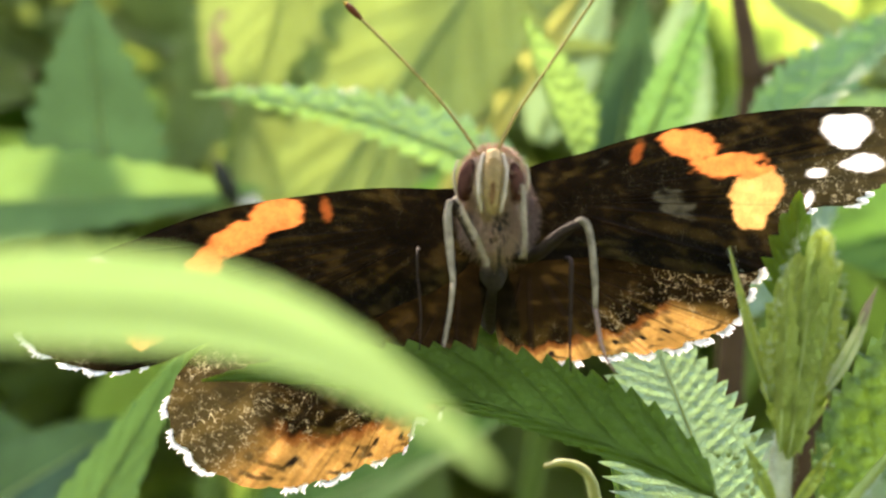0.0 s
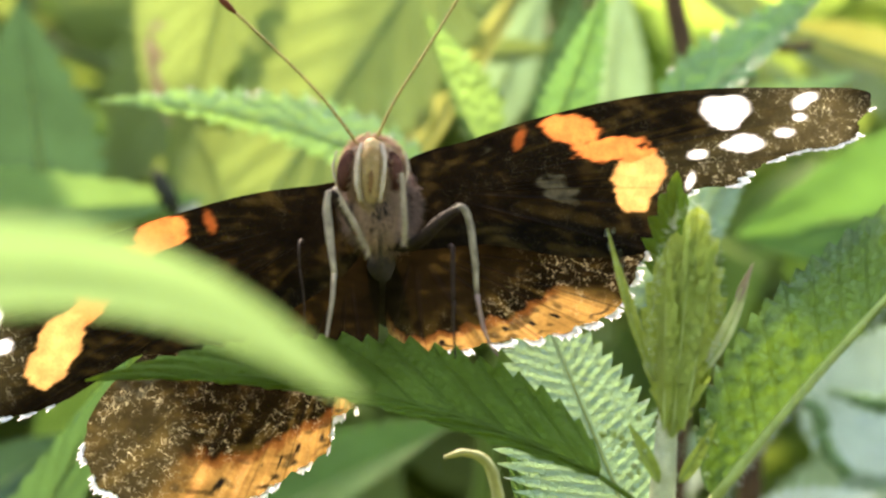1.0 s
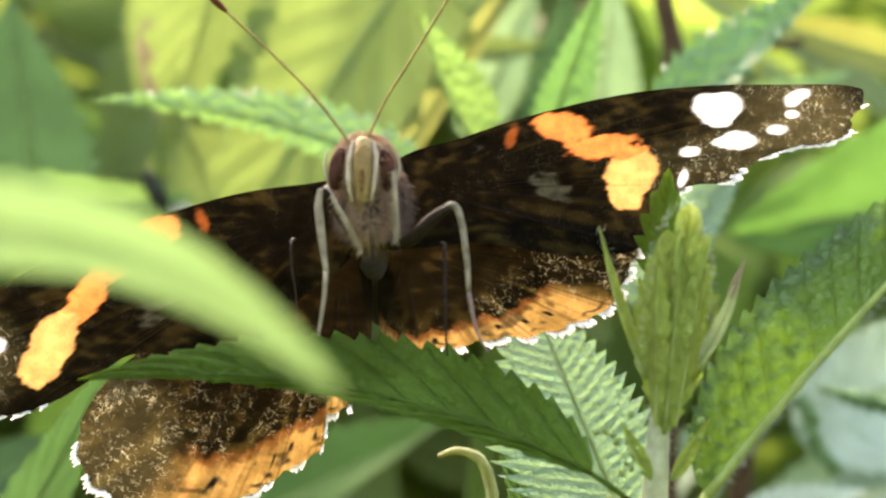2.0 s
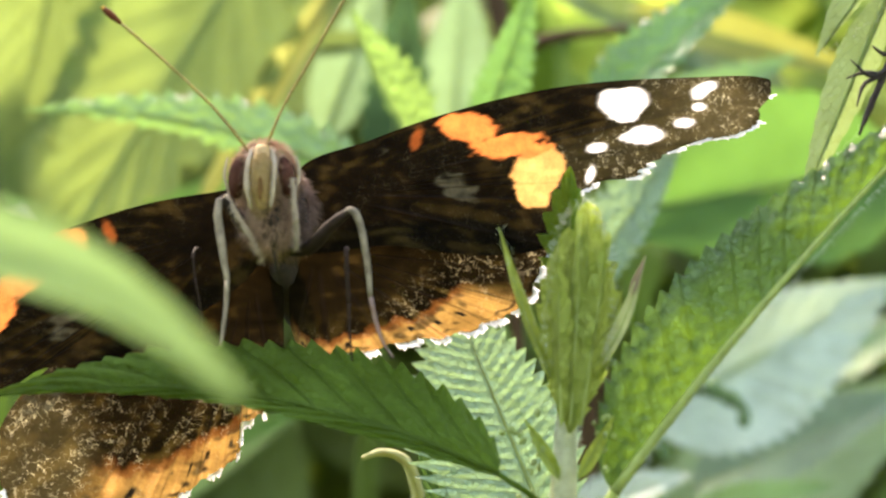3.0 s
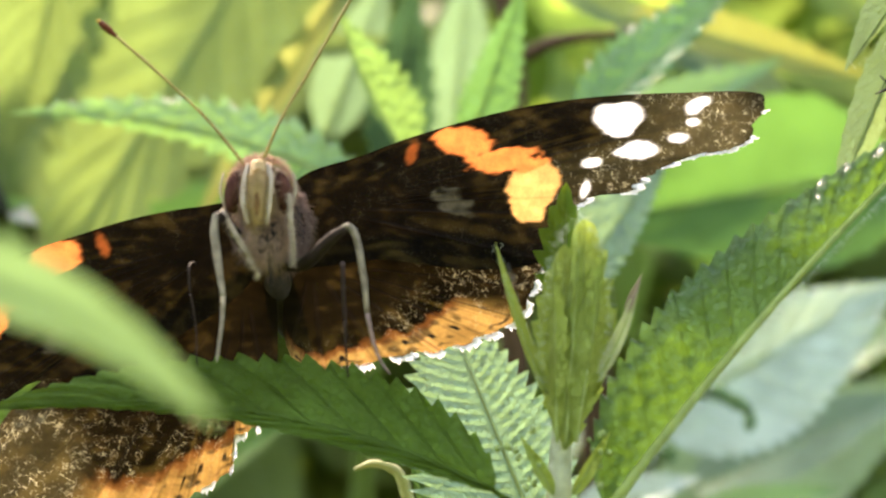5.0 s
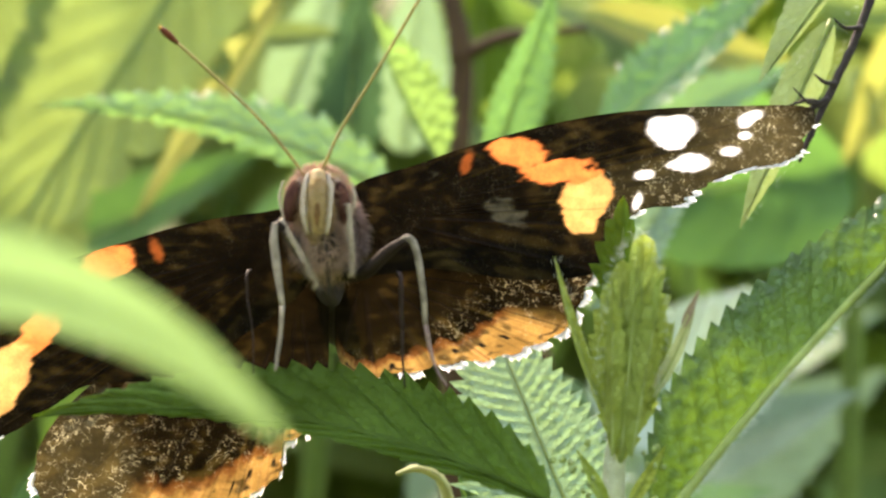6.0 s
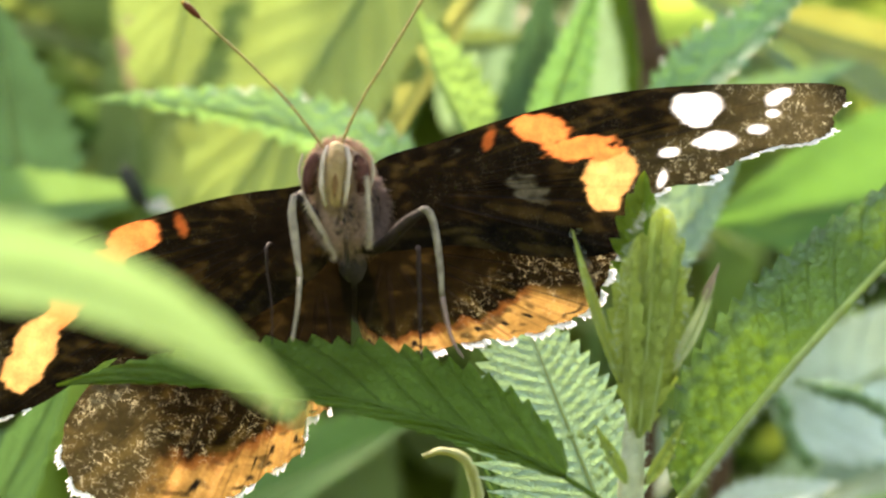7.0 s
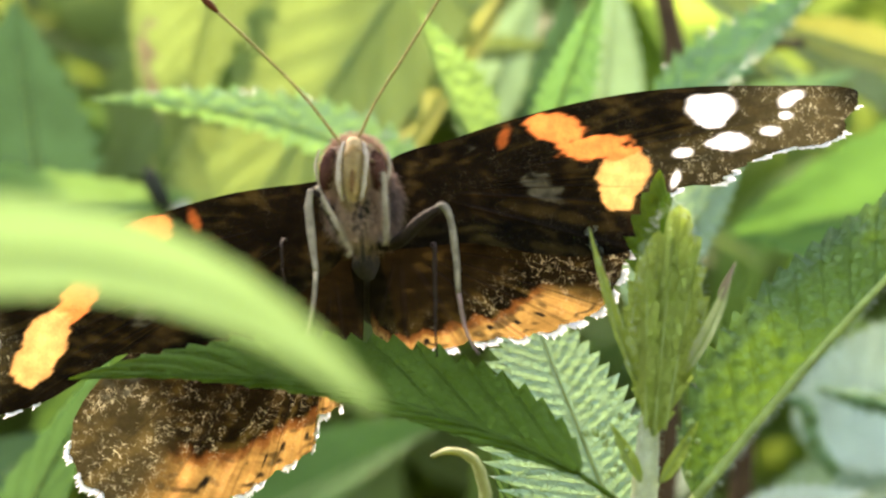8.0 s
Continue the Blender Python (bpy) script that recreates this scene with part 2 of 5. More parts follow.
# two more greens with shade mixed in: half dark, then darkest
MID_SHADE = leaf_material("mid_shaded_leaf", (0.05, 0.115, 0.04), (0.06, 0.135, 0.035), 0.4, rough=0.6, gloss=0.2)
DEEP_SHADE = leaf_material("deep_shaded_leaf", (0.036, 0.085, 0.038), (0.05, 0.115, 0.04), 0.35, rough=0.6, gloss=0.15, vary=0.45)
FAR_LEAF = leaf_material("far_nettle_leaf", (0.11, 0.185, 0.05), (0.25, 0.36, 0.06), 0.45, rough=0.75, gloss=0.08)
GOLDEN = leaf_material("golden_yellow_leaf", (0.27, 0.28, 0.06), (0.36, 0.37, 0.07), 0.45, rough=0.7, gloss=0.15, vein=0.5)
MINT = leaf_material("mint_green_leaf", (0.15, 0.29, 0.10), (0.24, 0.44, 0.085), 0.4, rough=0.42, gloss=0.7, vein=0.3)
TALL = leaf_material("tall_nettle_leaf", (0.092, 0.16, 0.028), (0.085, 0.165, 0.015), 0.45, gloss=0.35, rough=0.45, vein=0.08, rim=((0.08, 0.142, 0.045), (0.075, 0.15, 0.03)))
MINT_DEEP = leaf_material("deep_mint_leaf", (0.105, 0.225, 0.075), (0.105, 0.235, 0.055), 0.4, rough=0.4, gloss=0.5, vein=0.3)
QUILTED = leaf_material("pale_quilted_leaf", (0.215, 0.345, 0.195), (0.26, 0.42, 0.17), 0.4, rough=0.5, gloss=0.35, vein=0.15)
LIT_YOUNG = leaf_material("sunlit_young_leaf", (0.14, 0.23, 0.065), (0.16, 0.275, 0.06), 0.5, rough=0.55, gloss=0.25, vein=0.35)
# the pale base colour carries part of the sheen, beside the gloss
SHINING = leaf_material("grey_leaf_with_sheen", (0.45, 0.53, 0.38), (0.32, 0.44, 0.27), 0.3, rough=0.38, gloss=0.6, vein=0.3)
RIB = plain_material("leaf_rib", (0.28, 0.34, 0.10), 0.6, 1500, 0.2, 0.45, 0.2)
PALE_RIB = plain_material("pale_hairy_rib", (0.36, 0.42, 0.13), 0.6, 1500, 0.2, 0.45, 0.2)
STEM_GREEN = plain_material("green_stem", (0.11, 0.16, 0.035), 0.7, 900, 0.3, 0.15, 0.12)
STEM = plain_material("nettle_stem", (0.42, 0.42, 0.25), 0.6, 900, 0.3, 0.2)
BUD = plain_material("green_bud", (0.24, 0.30, 0.09), 0.7, 3000, 0.3, 0.2)
STRING = plain_material("green_flower_string", (0.12, 0.20, 0.08), 0.7, 1500, 0.4, 0.2, 0.15)
TWIG = plain_material("brown_twig", (0.06, 0.033, 0.016), 0.9, 400, 0.3, 0.0, 0.1)
DEAD = plain_material("withered_leaf", (0.37, 0.37, 0.15), 0.7, 500, 0.3, 0.3)
BLEACHED = plain_material("bleached_leaf", (0.55, 0.50, 0.40), 0.7, 400, 0.2, 0.3)
SEED = plain_material("dark_seed_head", (0.022, 0.022, 0.013), 0.9, 400, 0.3, 0.0, 0.1)
WITHERED = plain_material("brown_withered_leaf", (0.27, 0.19, 0.11), 0.8, 300, 0.3, 0.15)
HAIR = plain_material("plant_hair", (0.55, 0.60, 0.46), 0.4, 2000, 0.1, 0.4)
SOIL = soil_material()
WING = wing_material()
FRINGE = plain_material("white_fringe", (0.85, 0.82, 0.8), 0.7, 3000, 0.1, 0.5)
EYE = plain_material("brown_eye", (0.062, 0.024, 0.016), 0.95, 2500, 0.5, 0.0, 0.02)
MOUTH = plain_material("brown_mouth", (0.16, 0.075, 0.025), 0.8, 4000, 0.4, 0.0, 0.1)
PALP = plain_material("cream_palp", (0.33, 0.245, 0.155), 0.8, 4000, 0.25)
PALP_DARK = plain_material("ochre_face", (0.30, 0.185, 0.065), 0.8, 4000, 0.3)
FUR = plain_material("beige_fur", (0.33, 0.205, 0.125), 0.9, 3000, 0.35)
MAUVE = plain_material("mauve_brown_hair", (0.23, 0.145, 0.115), 0.8, 3000, 0.35, 0.3, 0.2)
FUR_DARK = plain_material("dark_fur", (0.024, 0.015, 0.010), 0.95, 3000, 0.35)
FUR_HAIR = plain_material("pale_fur_hair", (0.46, 0.28, 0.175), 0.7, 3000, 0.35, 0.3)
LEG = plain_material("pale_leg", (0.20, 0.155, 0.105), 0.8, 1500, 0.55, 0.0, 0.1)
LEG_DARK = plain_material("brown_leg", (0.022, 0.013, 0.008), 0.8, 4000, 0.3, 0.0, 0.1)
FOOT = plain_material("reddish_foot", (0.17, 0.10, 0.075), 0.6, 4000, 0.3)
FEELER = plain_material("brown_feeler", (0.25, 0.18, 0.05), 0.7, 5000, 0.4, 0.0, 0.15)
CLUB = plain_material("dark_club", (0.10, 0.025, 0.008), 0.75, 5000, 0.3, 0.0, 0.08)
CLUB_TIP = plain_material("ochre_club_tip", (0.40, 0.22, 0.04), 0.8, 5000, 0.2, 0.0, 0.05)


# ---- mesh helpers ----
def mesh_object(name, verts, faces, mat, parent=None, label="", smooth=True, uvs=None):
    me = bpy.data.meshes.new(name)
    me.from_pydata([tuple(v) for v in verts], [], faces)
    if uvs is not None:
        layer = me.uv_layers.new(name="UVMap")
        idx = np.empty(len(me.loops), dtype=np.int32)
        me.loops.foreach_get("vertex_index", idx)
        layer.data.foreach_set("uv", np.asarray(uvs, dtype=np.float32)[idx].ravel())
    me.materials.append(mat)
    me.polygons.foreach_set("use_smooth", [smooth] * len(me.polygons))
    me.update()
    ob = new(name, me)
    if parent is not None:
        ob.parent = parent
    if label:
        tagged(ob, label)
    return ob


def thing(name, label, category, at=(0, 0, 0), group="", kind=""):
    ob = new(name)
    ob.empty_display_size = 0.002
    ob.location = Vector(at) * MM
    return tagged(ob, label, category, group, kind)


def curve_points(points, n):
    """Catmull-Rom through the points, n samples."""
    p = [Vector(q) for q in points]
    p = [p[0] * 2 - p[1]] + p + [p[-1] * 2 - p[-2]]
    out = []
    for i in range(n):
        f = i / (n - 1) * (len(p) - 3)
        k = min(int(f), len(p) - 4)
        u = f - k
        a, b, c, d = p[k:k + 4]
        out.append(0.5 * ((2 * b) + (c - a) * u + (2 * a - 5 * b + 4 * c - d) * u * u + (3 * b - a - 3 * c + d) * u ** 3))
    return out


def tube(name, points, radii, mat, parent=None, label="", n=24, sides=10, rough=0.0, at=(0, 0, 0)):
    """A round rod in millimetres through the points, closed at both ends."""
    pts = [q - Vector(at) for q in curve_points(points, n)]
    verts, faces = [], []
    side = Vector((1, 0, 0))
    for i, q in enumerate(pts):
        way = (pts[min(i + 1, n - 1)] - pts[max(i - 1, 0)]).normalized()
        side = (side - way * side.dot(way))
        if side.length < 1e-4:
            side = way.orthogonal()
        side.normalize()
        other = way.cross(side)
        f = i / (n - 1) * (len(radii) - 1)
        k = min(int(f), len(radii) - 2)
        r = radii[k] + (radii[k + 1] - radii[k]) * (f - k)
        for j in range(sides):
            a = 2 * math.pi * j / sides
            rr = r * (1 + rough * noise.noise(q * 1.7 + Vector((math.cos(a), math.sin(a), 0)) * 2))
            verts.append((q + side * (math.cos(a) * rr) + other * (math.sin(a) * rr)) * MM)
    for i in range(n - 1):
        for j in range(sides):
            k = (j + 1) % sides
            faces.append((i * sides + j, i * sides + k, (i + 1) * sides + k, (i + 1) * sides + j))
    faces.append(tuple(range(sides - 1, -1, -1)))
    faces.append(tuple((n - 1) * sides + j for j in range(sides)))
    return mesh_object(name, verts, faces, mat, parent, label)


def ellipsoid(name, centre, size, mat, parent=None, label="", turn=(0, 0, 0), lumps=0.0, sides=28, rings=18, at=(0, 0, 0), taper=0.0):
    """A rounded body in millimetres, its lower end narrowed by taper."""
    rot = Euler([radians(a) for a in turn]).to_matrix()
    c = Vector(centre) - Vector(at)
    verts, faces = [], []
    for i in range(rings + 1):
        th = math.pi * i / rings
        for j in range(sides):
            ph = 2 * math.pi * j / sides
            d = Vector((math.sin(th) * math.cos(ph), math.sin(th) * math.sin(ph), math.cos(th)))
            k = 1 + lumps * noise.noise(d * 2.5 + c)
            s = 1 - taper * (1 - d.z) / 2
            v = Vector((d.x * size[0] * s, d.y * size[1] * s, d.z * size[2])) * k
            verts.append((c + rot @ v) * MM)
    for i in range(rings):
        for j in range(sides):
            k = (j + 1) % sides
            faces.append((i * sides + j, (i + 1) * sides + j, (i + 1) * sides + k, i * sides + k))
    return mesh_object(name, verts, faces, mat, parent, label)


def hairs(name, roots, mat, parent, length, width, seed, label="", at=(0, 0, 0), droop=0.3):
    """Fine tapered hairs: each a bent three-sided spike. roots: (place, way) in millimetres."""
    rnd = random.Random(seed)
    verts, faces = [], []
    for place, way in roots:
        way = (Vector(way) + Vector((rnd.gauss(0, .35), rnd.gauss(0, .35), rnd.gauss(0, .35)))).normalized()
        p = Vector(place) - Vector(at)
        side = way.orthogonal().normalized()
        other = way.cross(side)
        ln = length * rnd.uniform(0.5, 1.2)
        k = len(verts)
        for s, w in ((0, 1), (0.55, 0.7)):
            q = p + way * ln * s - Vector((0, 0, droop * ln * s * s))
            for j in range(3):
                a = 2.1 * j
                verts.append((q + (side * math.cos(a) + other * math.sin(a)) * width * w) * MM)
        verts.append((p + way * ln - Vector((0, 0, droop * ln))) * MM)
        for j in range(3):
            m = (j + 1) % 3
            faces.append((k + j, k + m, k + 3 + m, k + 3 + j))
            faces.append((k + 3 + j, k + 3 + m, k + 6))
    ob = mesh_object(name, verts, faces, mat, parent, label)
    return tagged(ob, kind="stuff")


def leaf_blade(length, left, right, teeth=18, tooth=0.12, bend=0.0, sway=0.0, fold=(15, 15), twist=(0, 0), quilt=0.02,
               sharp=1.0, curl=0.0, seed=0, ns=0, nu=8, wave=0.0, ribs=11, pebble=0.0, cell=1.0, hook=0.0, power=0.72, full=0.85, lobed=False):
    """Vertices of a serrated blade in its own space: midrib along x from 0 to length, upper face towards z.
    left/right: half widths; fold: degrees by which each half rises; twist: degrees at base and tip;
    power and full: where the blade is widest and how full it is; lobed: rounded teeth."""
    ns = ns or max(28, teeth * 4)
    off = Vector((seed * 3.1, seed * 1.7, 0))
    verts, uvs, faces, mid = [], [], [], []
    def centre(s):
        return Vector((s * length, length * (sway * 4 * s * (1 - s) - hook * max(0.0, (s - 0.55) / 0.45) ** 2), bend * length * 4 * s * (1 - s)))
    for i in range(ns + 1):
        s = i / ns
        c = centre(s)
        way = (centre(min(1, s + .01)) - centre(max(0, s - .01))).normalized()
        up = (Vector((0, 0, 1)) - way * way.z).normalized()
        out = up.cross(way)
        tw = radians(twist[0] + (twist[1] - twist[0]) * s)
        out, up = out * math.cos(tw) + up * math.sin(tw), up * math.cos(tw) - out * math.sin(tw)
        form = (math.sin(math.pi * min(1, s ** power)) ** full if 0 < s < 1 else 0) * (1 - 0.25 * s * sharp)
        form = max(form, 0.012)
        mid.append(c)
        saw = (s * teeth) % 1.0
        if lobed:
            saw = math.sin(math.pi * saw) ** 0.6
        for j in range(-nu, nu + 1):
            u = j / nu
            a = abs(u)
            half = (left if u > 0 else right) * form
            lip = 1 + tooth * (saw - 0.35) * max(0, a - 0.72) / 0.28 * (1 if 0.03 < s < 0.985 else 0)
            f = radians(fold[0] if u > 0 else fold[1])
            cells = abs(math.sin(math.pi * (s * ribs - a * 2.2)))
            h = quilt * length * (cells - 0.5) * min(1, a * 4) * (1 - 0.3 * a) * min(1, 8 * s * (1 - s))
            h += wave * length * noise.noise(Vector((s * 4, u * 1.5, 0)) + off)
            h -= curl * half * a * a
            if pebble:
                spot = Vector((s * length / cell, u * half / cell, seed + 0.5))
                h += pebble * (0.4 - 1.1 * noise.voronoi(spot)[0][0] ** 2) * min(1, a * 5)
            d = half * a * lip
            p = c + out * (math.copysign(1, u) if u else 0) * d * math.cos(f) + up * (d * math.sin(f) + h)
            if not lobed:
                p += way * (tooth * 0.5 * half * max(0, a - 0.72) * saw)
            verts.append(p * MM)
            uvs.append((s * ribs / 11, (u + 1) / 2))
    w = 2 * nu + 1
    for i in range(ns):
        for j in range(w - 1):
            faces.append((i * w + j, i * w + j + 1, (i + 1) * w + j + 1, (i + 1) * w + j))
    return verts, faces, uvs, mid


def leaf_turn(base, tip, up):
    """The turn that lays x from base to tip and z towards up."""
    x = (Vector(tip) - Vector(base)).normalized()
    z = Vector(up)
    z = (z - x * z.dot(x)).normalized()
    y = z.cross(x)
    return Matrix((x, y, z)).transposed().to_4x4()


def leaf(plant, base, tip, up, width, mat, label="", rib=0.25, rib_mat=None, petiole=None, at=(0, 0, 0), name="leaf", rib_side=-1, **shape):
    """A leaf under a plant, from base to tip in millimetres. width: a number, or the left and right halves."""
    length = (Vector(tip) - Vector(base)).length
    left, right = width if isinstance(width, tuple) else (width / 2, width / 2)
    verts, faces, uvs, mid = leaf_blade(length, left, right, **shape)
    ob = mesh_object(name, verts, faces, mat, plant, label, uvs=uvs)
    ob.matrix_basis = Matrix.Translation((Vector(base) - Vector(at)) * MM) @ leaf_turn(base, tip, up)
    if rib:
        step = max(1, len(mid) // 10)
        pts = [p + Vector((0, 0, rib * 0.3 * rib_side)) for p in mid[::step]]
        tube("midrib", pts, [rib, rib * 0.75, rib * 0.5, rib * 0.15], rib_mat or RIB, ob, n=22, sides=6)
    if petiole:
        tube("petiole", [Vector(q) - Vector(at) for q in petiole], [rib * 1.4, rib * 1.1], rib_mat or RIB, plant, n=12, sides=8)
    return ob

# ---- the ground ----
def ground_sheet():
    n, verts, faces = 40, [], []
    for i in range(n + 1):
        for j in range(n + 1):
            u, v = (i / n * 2 - 1), (j / n * 2 - 1)
            x, y = 80 * u * abs(u) ** 1.5, 80 * v * abs(v) ** 1.5
            verts.append((x, y, -0.72 + 0.03 * noise.noise(Vector((x * 2, y * 2, 0)))))
    for i in range(n):
        for j in range(n):
            k = i * (n + 1) + j
            faces.append((k, k + n + 1, k + n + 2, k + 1))
    tagged(mesh_object("ground", verts, faces, SOIL), "dark soil with low green growth under the nettles", "ground", kind="structure")


ground_sheet()


# ---- the butterfly ----
def smooth_step(x, a, b):
    t = np.clip((x - a) / (b - a), 0, 1)
    return t * t * (3 - 2 * t)


def closed_curve(points, n):
    p = np.array(points, float)
    m = len(p)
    f = np.arange(n) / n * m
    k = f.astype(int)
    u = (f - k)[:, None]
    a, b, c, d = p[(k - 1) % m], p[k % m], p[(k + 1) % m], p[(k + 2) % m]
    return 0.5 * (2 * b + (c - a) * u + (2 * a - 5 * b + 4 * c - d) * u ** 2 + (3 * b - a - 3 * c + d) * u ** 3), f


def noise_at(xy, scale, seed):
    return np.array([noise.noise(Vector((x * scale, z * scale, seed))) for x, z in xy])


def wing(name, parent, hinge, core, outline, margin, marks, label, at, band=None, veins=9, bow=0.0, lean=(0.0, 0.0), scallop=0.25, seed=1.0):
    """A wing in the plane x-z round its hinge, in millimetres. margin: the stretch of the outline that is scalloped and fringed;
    marks: (kind, x, z, rx, rz, degrees); band: the orange border as (first, last, inner edge at either end)."""
    n, rings = 380, 120
    edge, f = closed_curve(outline, n)
    core = np.array(core, float)
    on = smooth_step(f, margin[0] - .3, margin[0] + .3) * (1 - smooth_step(f, margin[1] - .3, margin[1] + .3))
    way = edge - core
    dist = np.linalg.norm(way, axis=1)
    scal = on * scallop * (np.abs(np.sin(f * math.pi * 1.6)) - 0.55 + 0.35 * noise_at(edge, 1.1, seed) + 0.35 * noise_at(edge, 3.1, seed + 4))
    edge = core + way * (1 + scal / dist)[:, None]
    r = np.linspace(0.0, 1.0, rings + 1)[1:]
    grid = core + (edge - core)[None] * r[:, None, None]
    flat = grid.reshape(-1, 2)
    rr = np.repeat(r, n)
    ff = np.tile(f, rings)
    jig = noise_at(flat, 1.3, seed + 5) * 0.22 + noise_at(flat, 4.0, seed + 9) * 0.10
    tooth = np.array([noise.noise(Vector(((x * 0.9 + z * 0.5) * 0.9, (z * 0.9 - x * 0.5) * 3.2, seed))) for x, z in flat]) * 0.22
    # ground colour of the scales
    broad = noise_at(flat, 0.45, seed + 2)
    fine = noise_at(flat * np.array([0.6, 1.3]), 1.7, seed + 3)
    col = np.zeros((len(flat), 4))
    col[:, :3] = np.array([0.009, 0.0055, 0.002] if band else [0.006, 0.0034, 0.0013]) * (1 + 0.5 * broad + 0.5 * fine)[:, None]
    col[:, 3] = 0.24 if band else 0.14
    dust = np.full(len(flat), 0.03)
    mot = smooth_step(fine + broad, 0.25, 0.8)[:, None]
    col[:, :3] = col[:, :3] * (1 - mot * 0.22) + mot * 0.22 * np.array([0.085, 0.05, 0.015])
    grain = noise_at(np.stack([ff * 2.6, rr * 3.2], 1), 1.0, seed + 20)
    brown = (smooth_step(grain + 0.35 * fine, 0.0, 0.5) * (smooth_step(rr, 0.45, 0.75) * smooth_step(np.linalg.norm(flat, axis=1), 3.0, 8.0) * 0.6 if band else smooth_step(rr, 0.2, 0.5) * 0.15))[:, None]
    col[:, :3] = col[:, :3] * (1 - brown) + brown * np.array([0.085, 0.054, 0.014])
    tints = {"orange": ((0.60, 0.165, 0.045), 0.46), "gold": ((0.56, 0.28, 0.095), 0.48), "amber": ((0.31, 0.172, 0.05), 0.40), "red": ((0.20, 0.05, 0.013), 0.35), "rust": ((0.15, 0.045, 0.012), 0.3),
             "white": ((0.93, 0.90, 0.90), 0.75), "grey": ((0.06, 0.056, 0.038), 0.16), "dusty": ((0.19, 0.145, 0.065), 0.35),
             "dark": ((0.016, 0.010, 0.008), 0.06)}
    # veins run from the root to the margin
    spread = np.linspace(margin[0] - 1.2, margin[1] + 0.4, veins)
    near = np.min(np.abs(ff[:, None] - spread[None]), axis=1) / len(outline) * np.tile(np.linalg.norm(edge - core, axis=1), rings) * rr * 4.5
    vein = (1 - smooth_step(near, 0.05, 0.22)) * smooth_step(rr, 0.15, 0.3)

    def lay(mask, tint):
        m = mask[:, None]
        c, a = tints[tint]
        shade = 1 + 0.18 * fine + 0.12 * broad
        col[:, :3] = col[:, :3] * (1 - m) + m * np.array(c) * shade[:, None]
        col[:, 3] = col[:, 3] * (1 - mask) + mask * a
    if band:
        first, last, near_edge, far_edge = band
        inner = near_edge + (far_edge - near_edge) * smooth_step(ff, first, last)
        inside = smooth_step(ff, first - .4, first + .4) * (1 - smooth_step(ff, last - .4, last + .4))
        mask = inside * smooth_step(rr + jig * 0.16 + broad * 0.05, inner - 0.03, inner + 0.04)
        dust[:] = 0.03 + 0.55 * smooth_step(rr, 0.40, 0.72)
        lay(mask, "amber")
        lay(inside * (1 - smooth_step(np.abs(rr + jig * 0.16 + broad * 0.05 - inner - 0.005), 0.01, 0.05)) * 0.7, "rust")
        streak = smooth_step(noise_at(np.stack([ff * 6, rr * 3], 1), 1.0, seed + 12), 0.1, 0.5) * mask
        lay(streak * 0.55, "gold")
        rays = smooth_step(noise_at(np.stack([ff * 11, rr * 3], 1), 1.0, seed + 15), 0.05, 0.5) * mask
        lay(rays * 0.22, "dark")
        lay(mask * smooth_step(fine - 0.4 * broad, 0.16, 0.5) * 0.6, "dark")
        spot = inside * smooth_step(np.cos(ff * 2 * math.pi * 1.6), 0.72, 0.92) * (1 - smooth_step(np.abs(rr - 0.5 * (inner + 1.0) + jig * .08), 0.01, 0.04)) * smooth_step(fine, -0.45, 0.1)
        lay(spot, "dark")
        lay(inside * (1 - smooth_step(np.abs(rr - 0.955 + jig * 0.03), 0.004, 0.016)) * smooth_step(fine + broad, -0.4, 0.3) * 0.75, "dark")
        dust = dust * (1 - 0.75 * mask) * smooth_step(np.linalg.norm(flat, axis=1), 4.0, 8.0)
    bright = np.zeros(len(flat))
    for kind, x, z, rx, rz, deg in marks:
        ca, sa = math.cos(radians(deg)), math.sin(radians(deg))
        d = flat - np.array([x, z])
        u, v = (d[:, 0] * ca + d[:, 1] * sa) / rx, (d[:, 1] * ca - d[:, 0] * sa) / rz
        q = np.sqrt(u * u + v * v) + (jig + tooth) * (0.75 if kind not in ("white",) else 0.42) / max(0.5, min(rx, rz))
        soft = (0.10 if kind != "dusty" else 1.3) / min(rx, rz)
        mask = 1 - smooth_step(q, 1 - soft, 1 + soft)
        if kind in ("dusty",):
            dust = np.maximum(dust, mask * 0.95)
            mask = mask * 0.22
        if kind == "grey":
            mask = mask * 0.75 * smooth_step(fine + jig, -0.35, 0.3)
            dust = np.maximum(dust, mask * 0.35)
        lay(mask, kind)
        if kind in ("gold", "orange", "white"):
            bright = np.maximum(bright, 1 - smooth_step(q, 1.1, 1.5))
        if kind != "dusty":
            dust = dust * (1 - mask)
    lay(vein * 0.28 * (1 - bright), "dark")
    lift = bow * ((flat - core) ** 2).sum(1) / 100 + 0.06 * noise_at(flat, 0.35, seed + 7) * 4 * rr - vein * 0.06 * (1 - bright)
    verts = np.zeros((len(flat) + 1, 3))
    verts[:-1, 0], verts[:-1, 2] = flat[:, 0], flat[:, 1]
    verts[:-1, 1] = lift + (flat - core) @ np.array(lean)
    verts[-1] = (core[0], 0, core[1])
    faces = []
    for i in range(rings - 1):
        for j in range(n):
            k = (j + 1) % n
            faces.append((i * n + j, i * n + k, (i + 1) * n + k, (i + 1) * n + j))
    for j in range(n):
        faces.append((len(flat), (j + 1) % n, j))
    ob = mesh_object(name, verts * MM, faces, WING, parent, label)
    me = ob.data
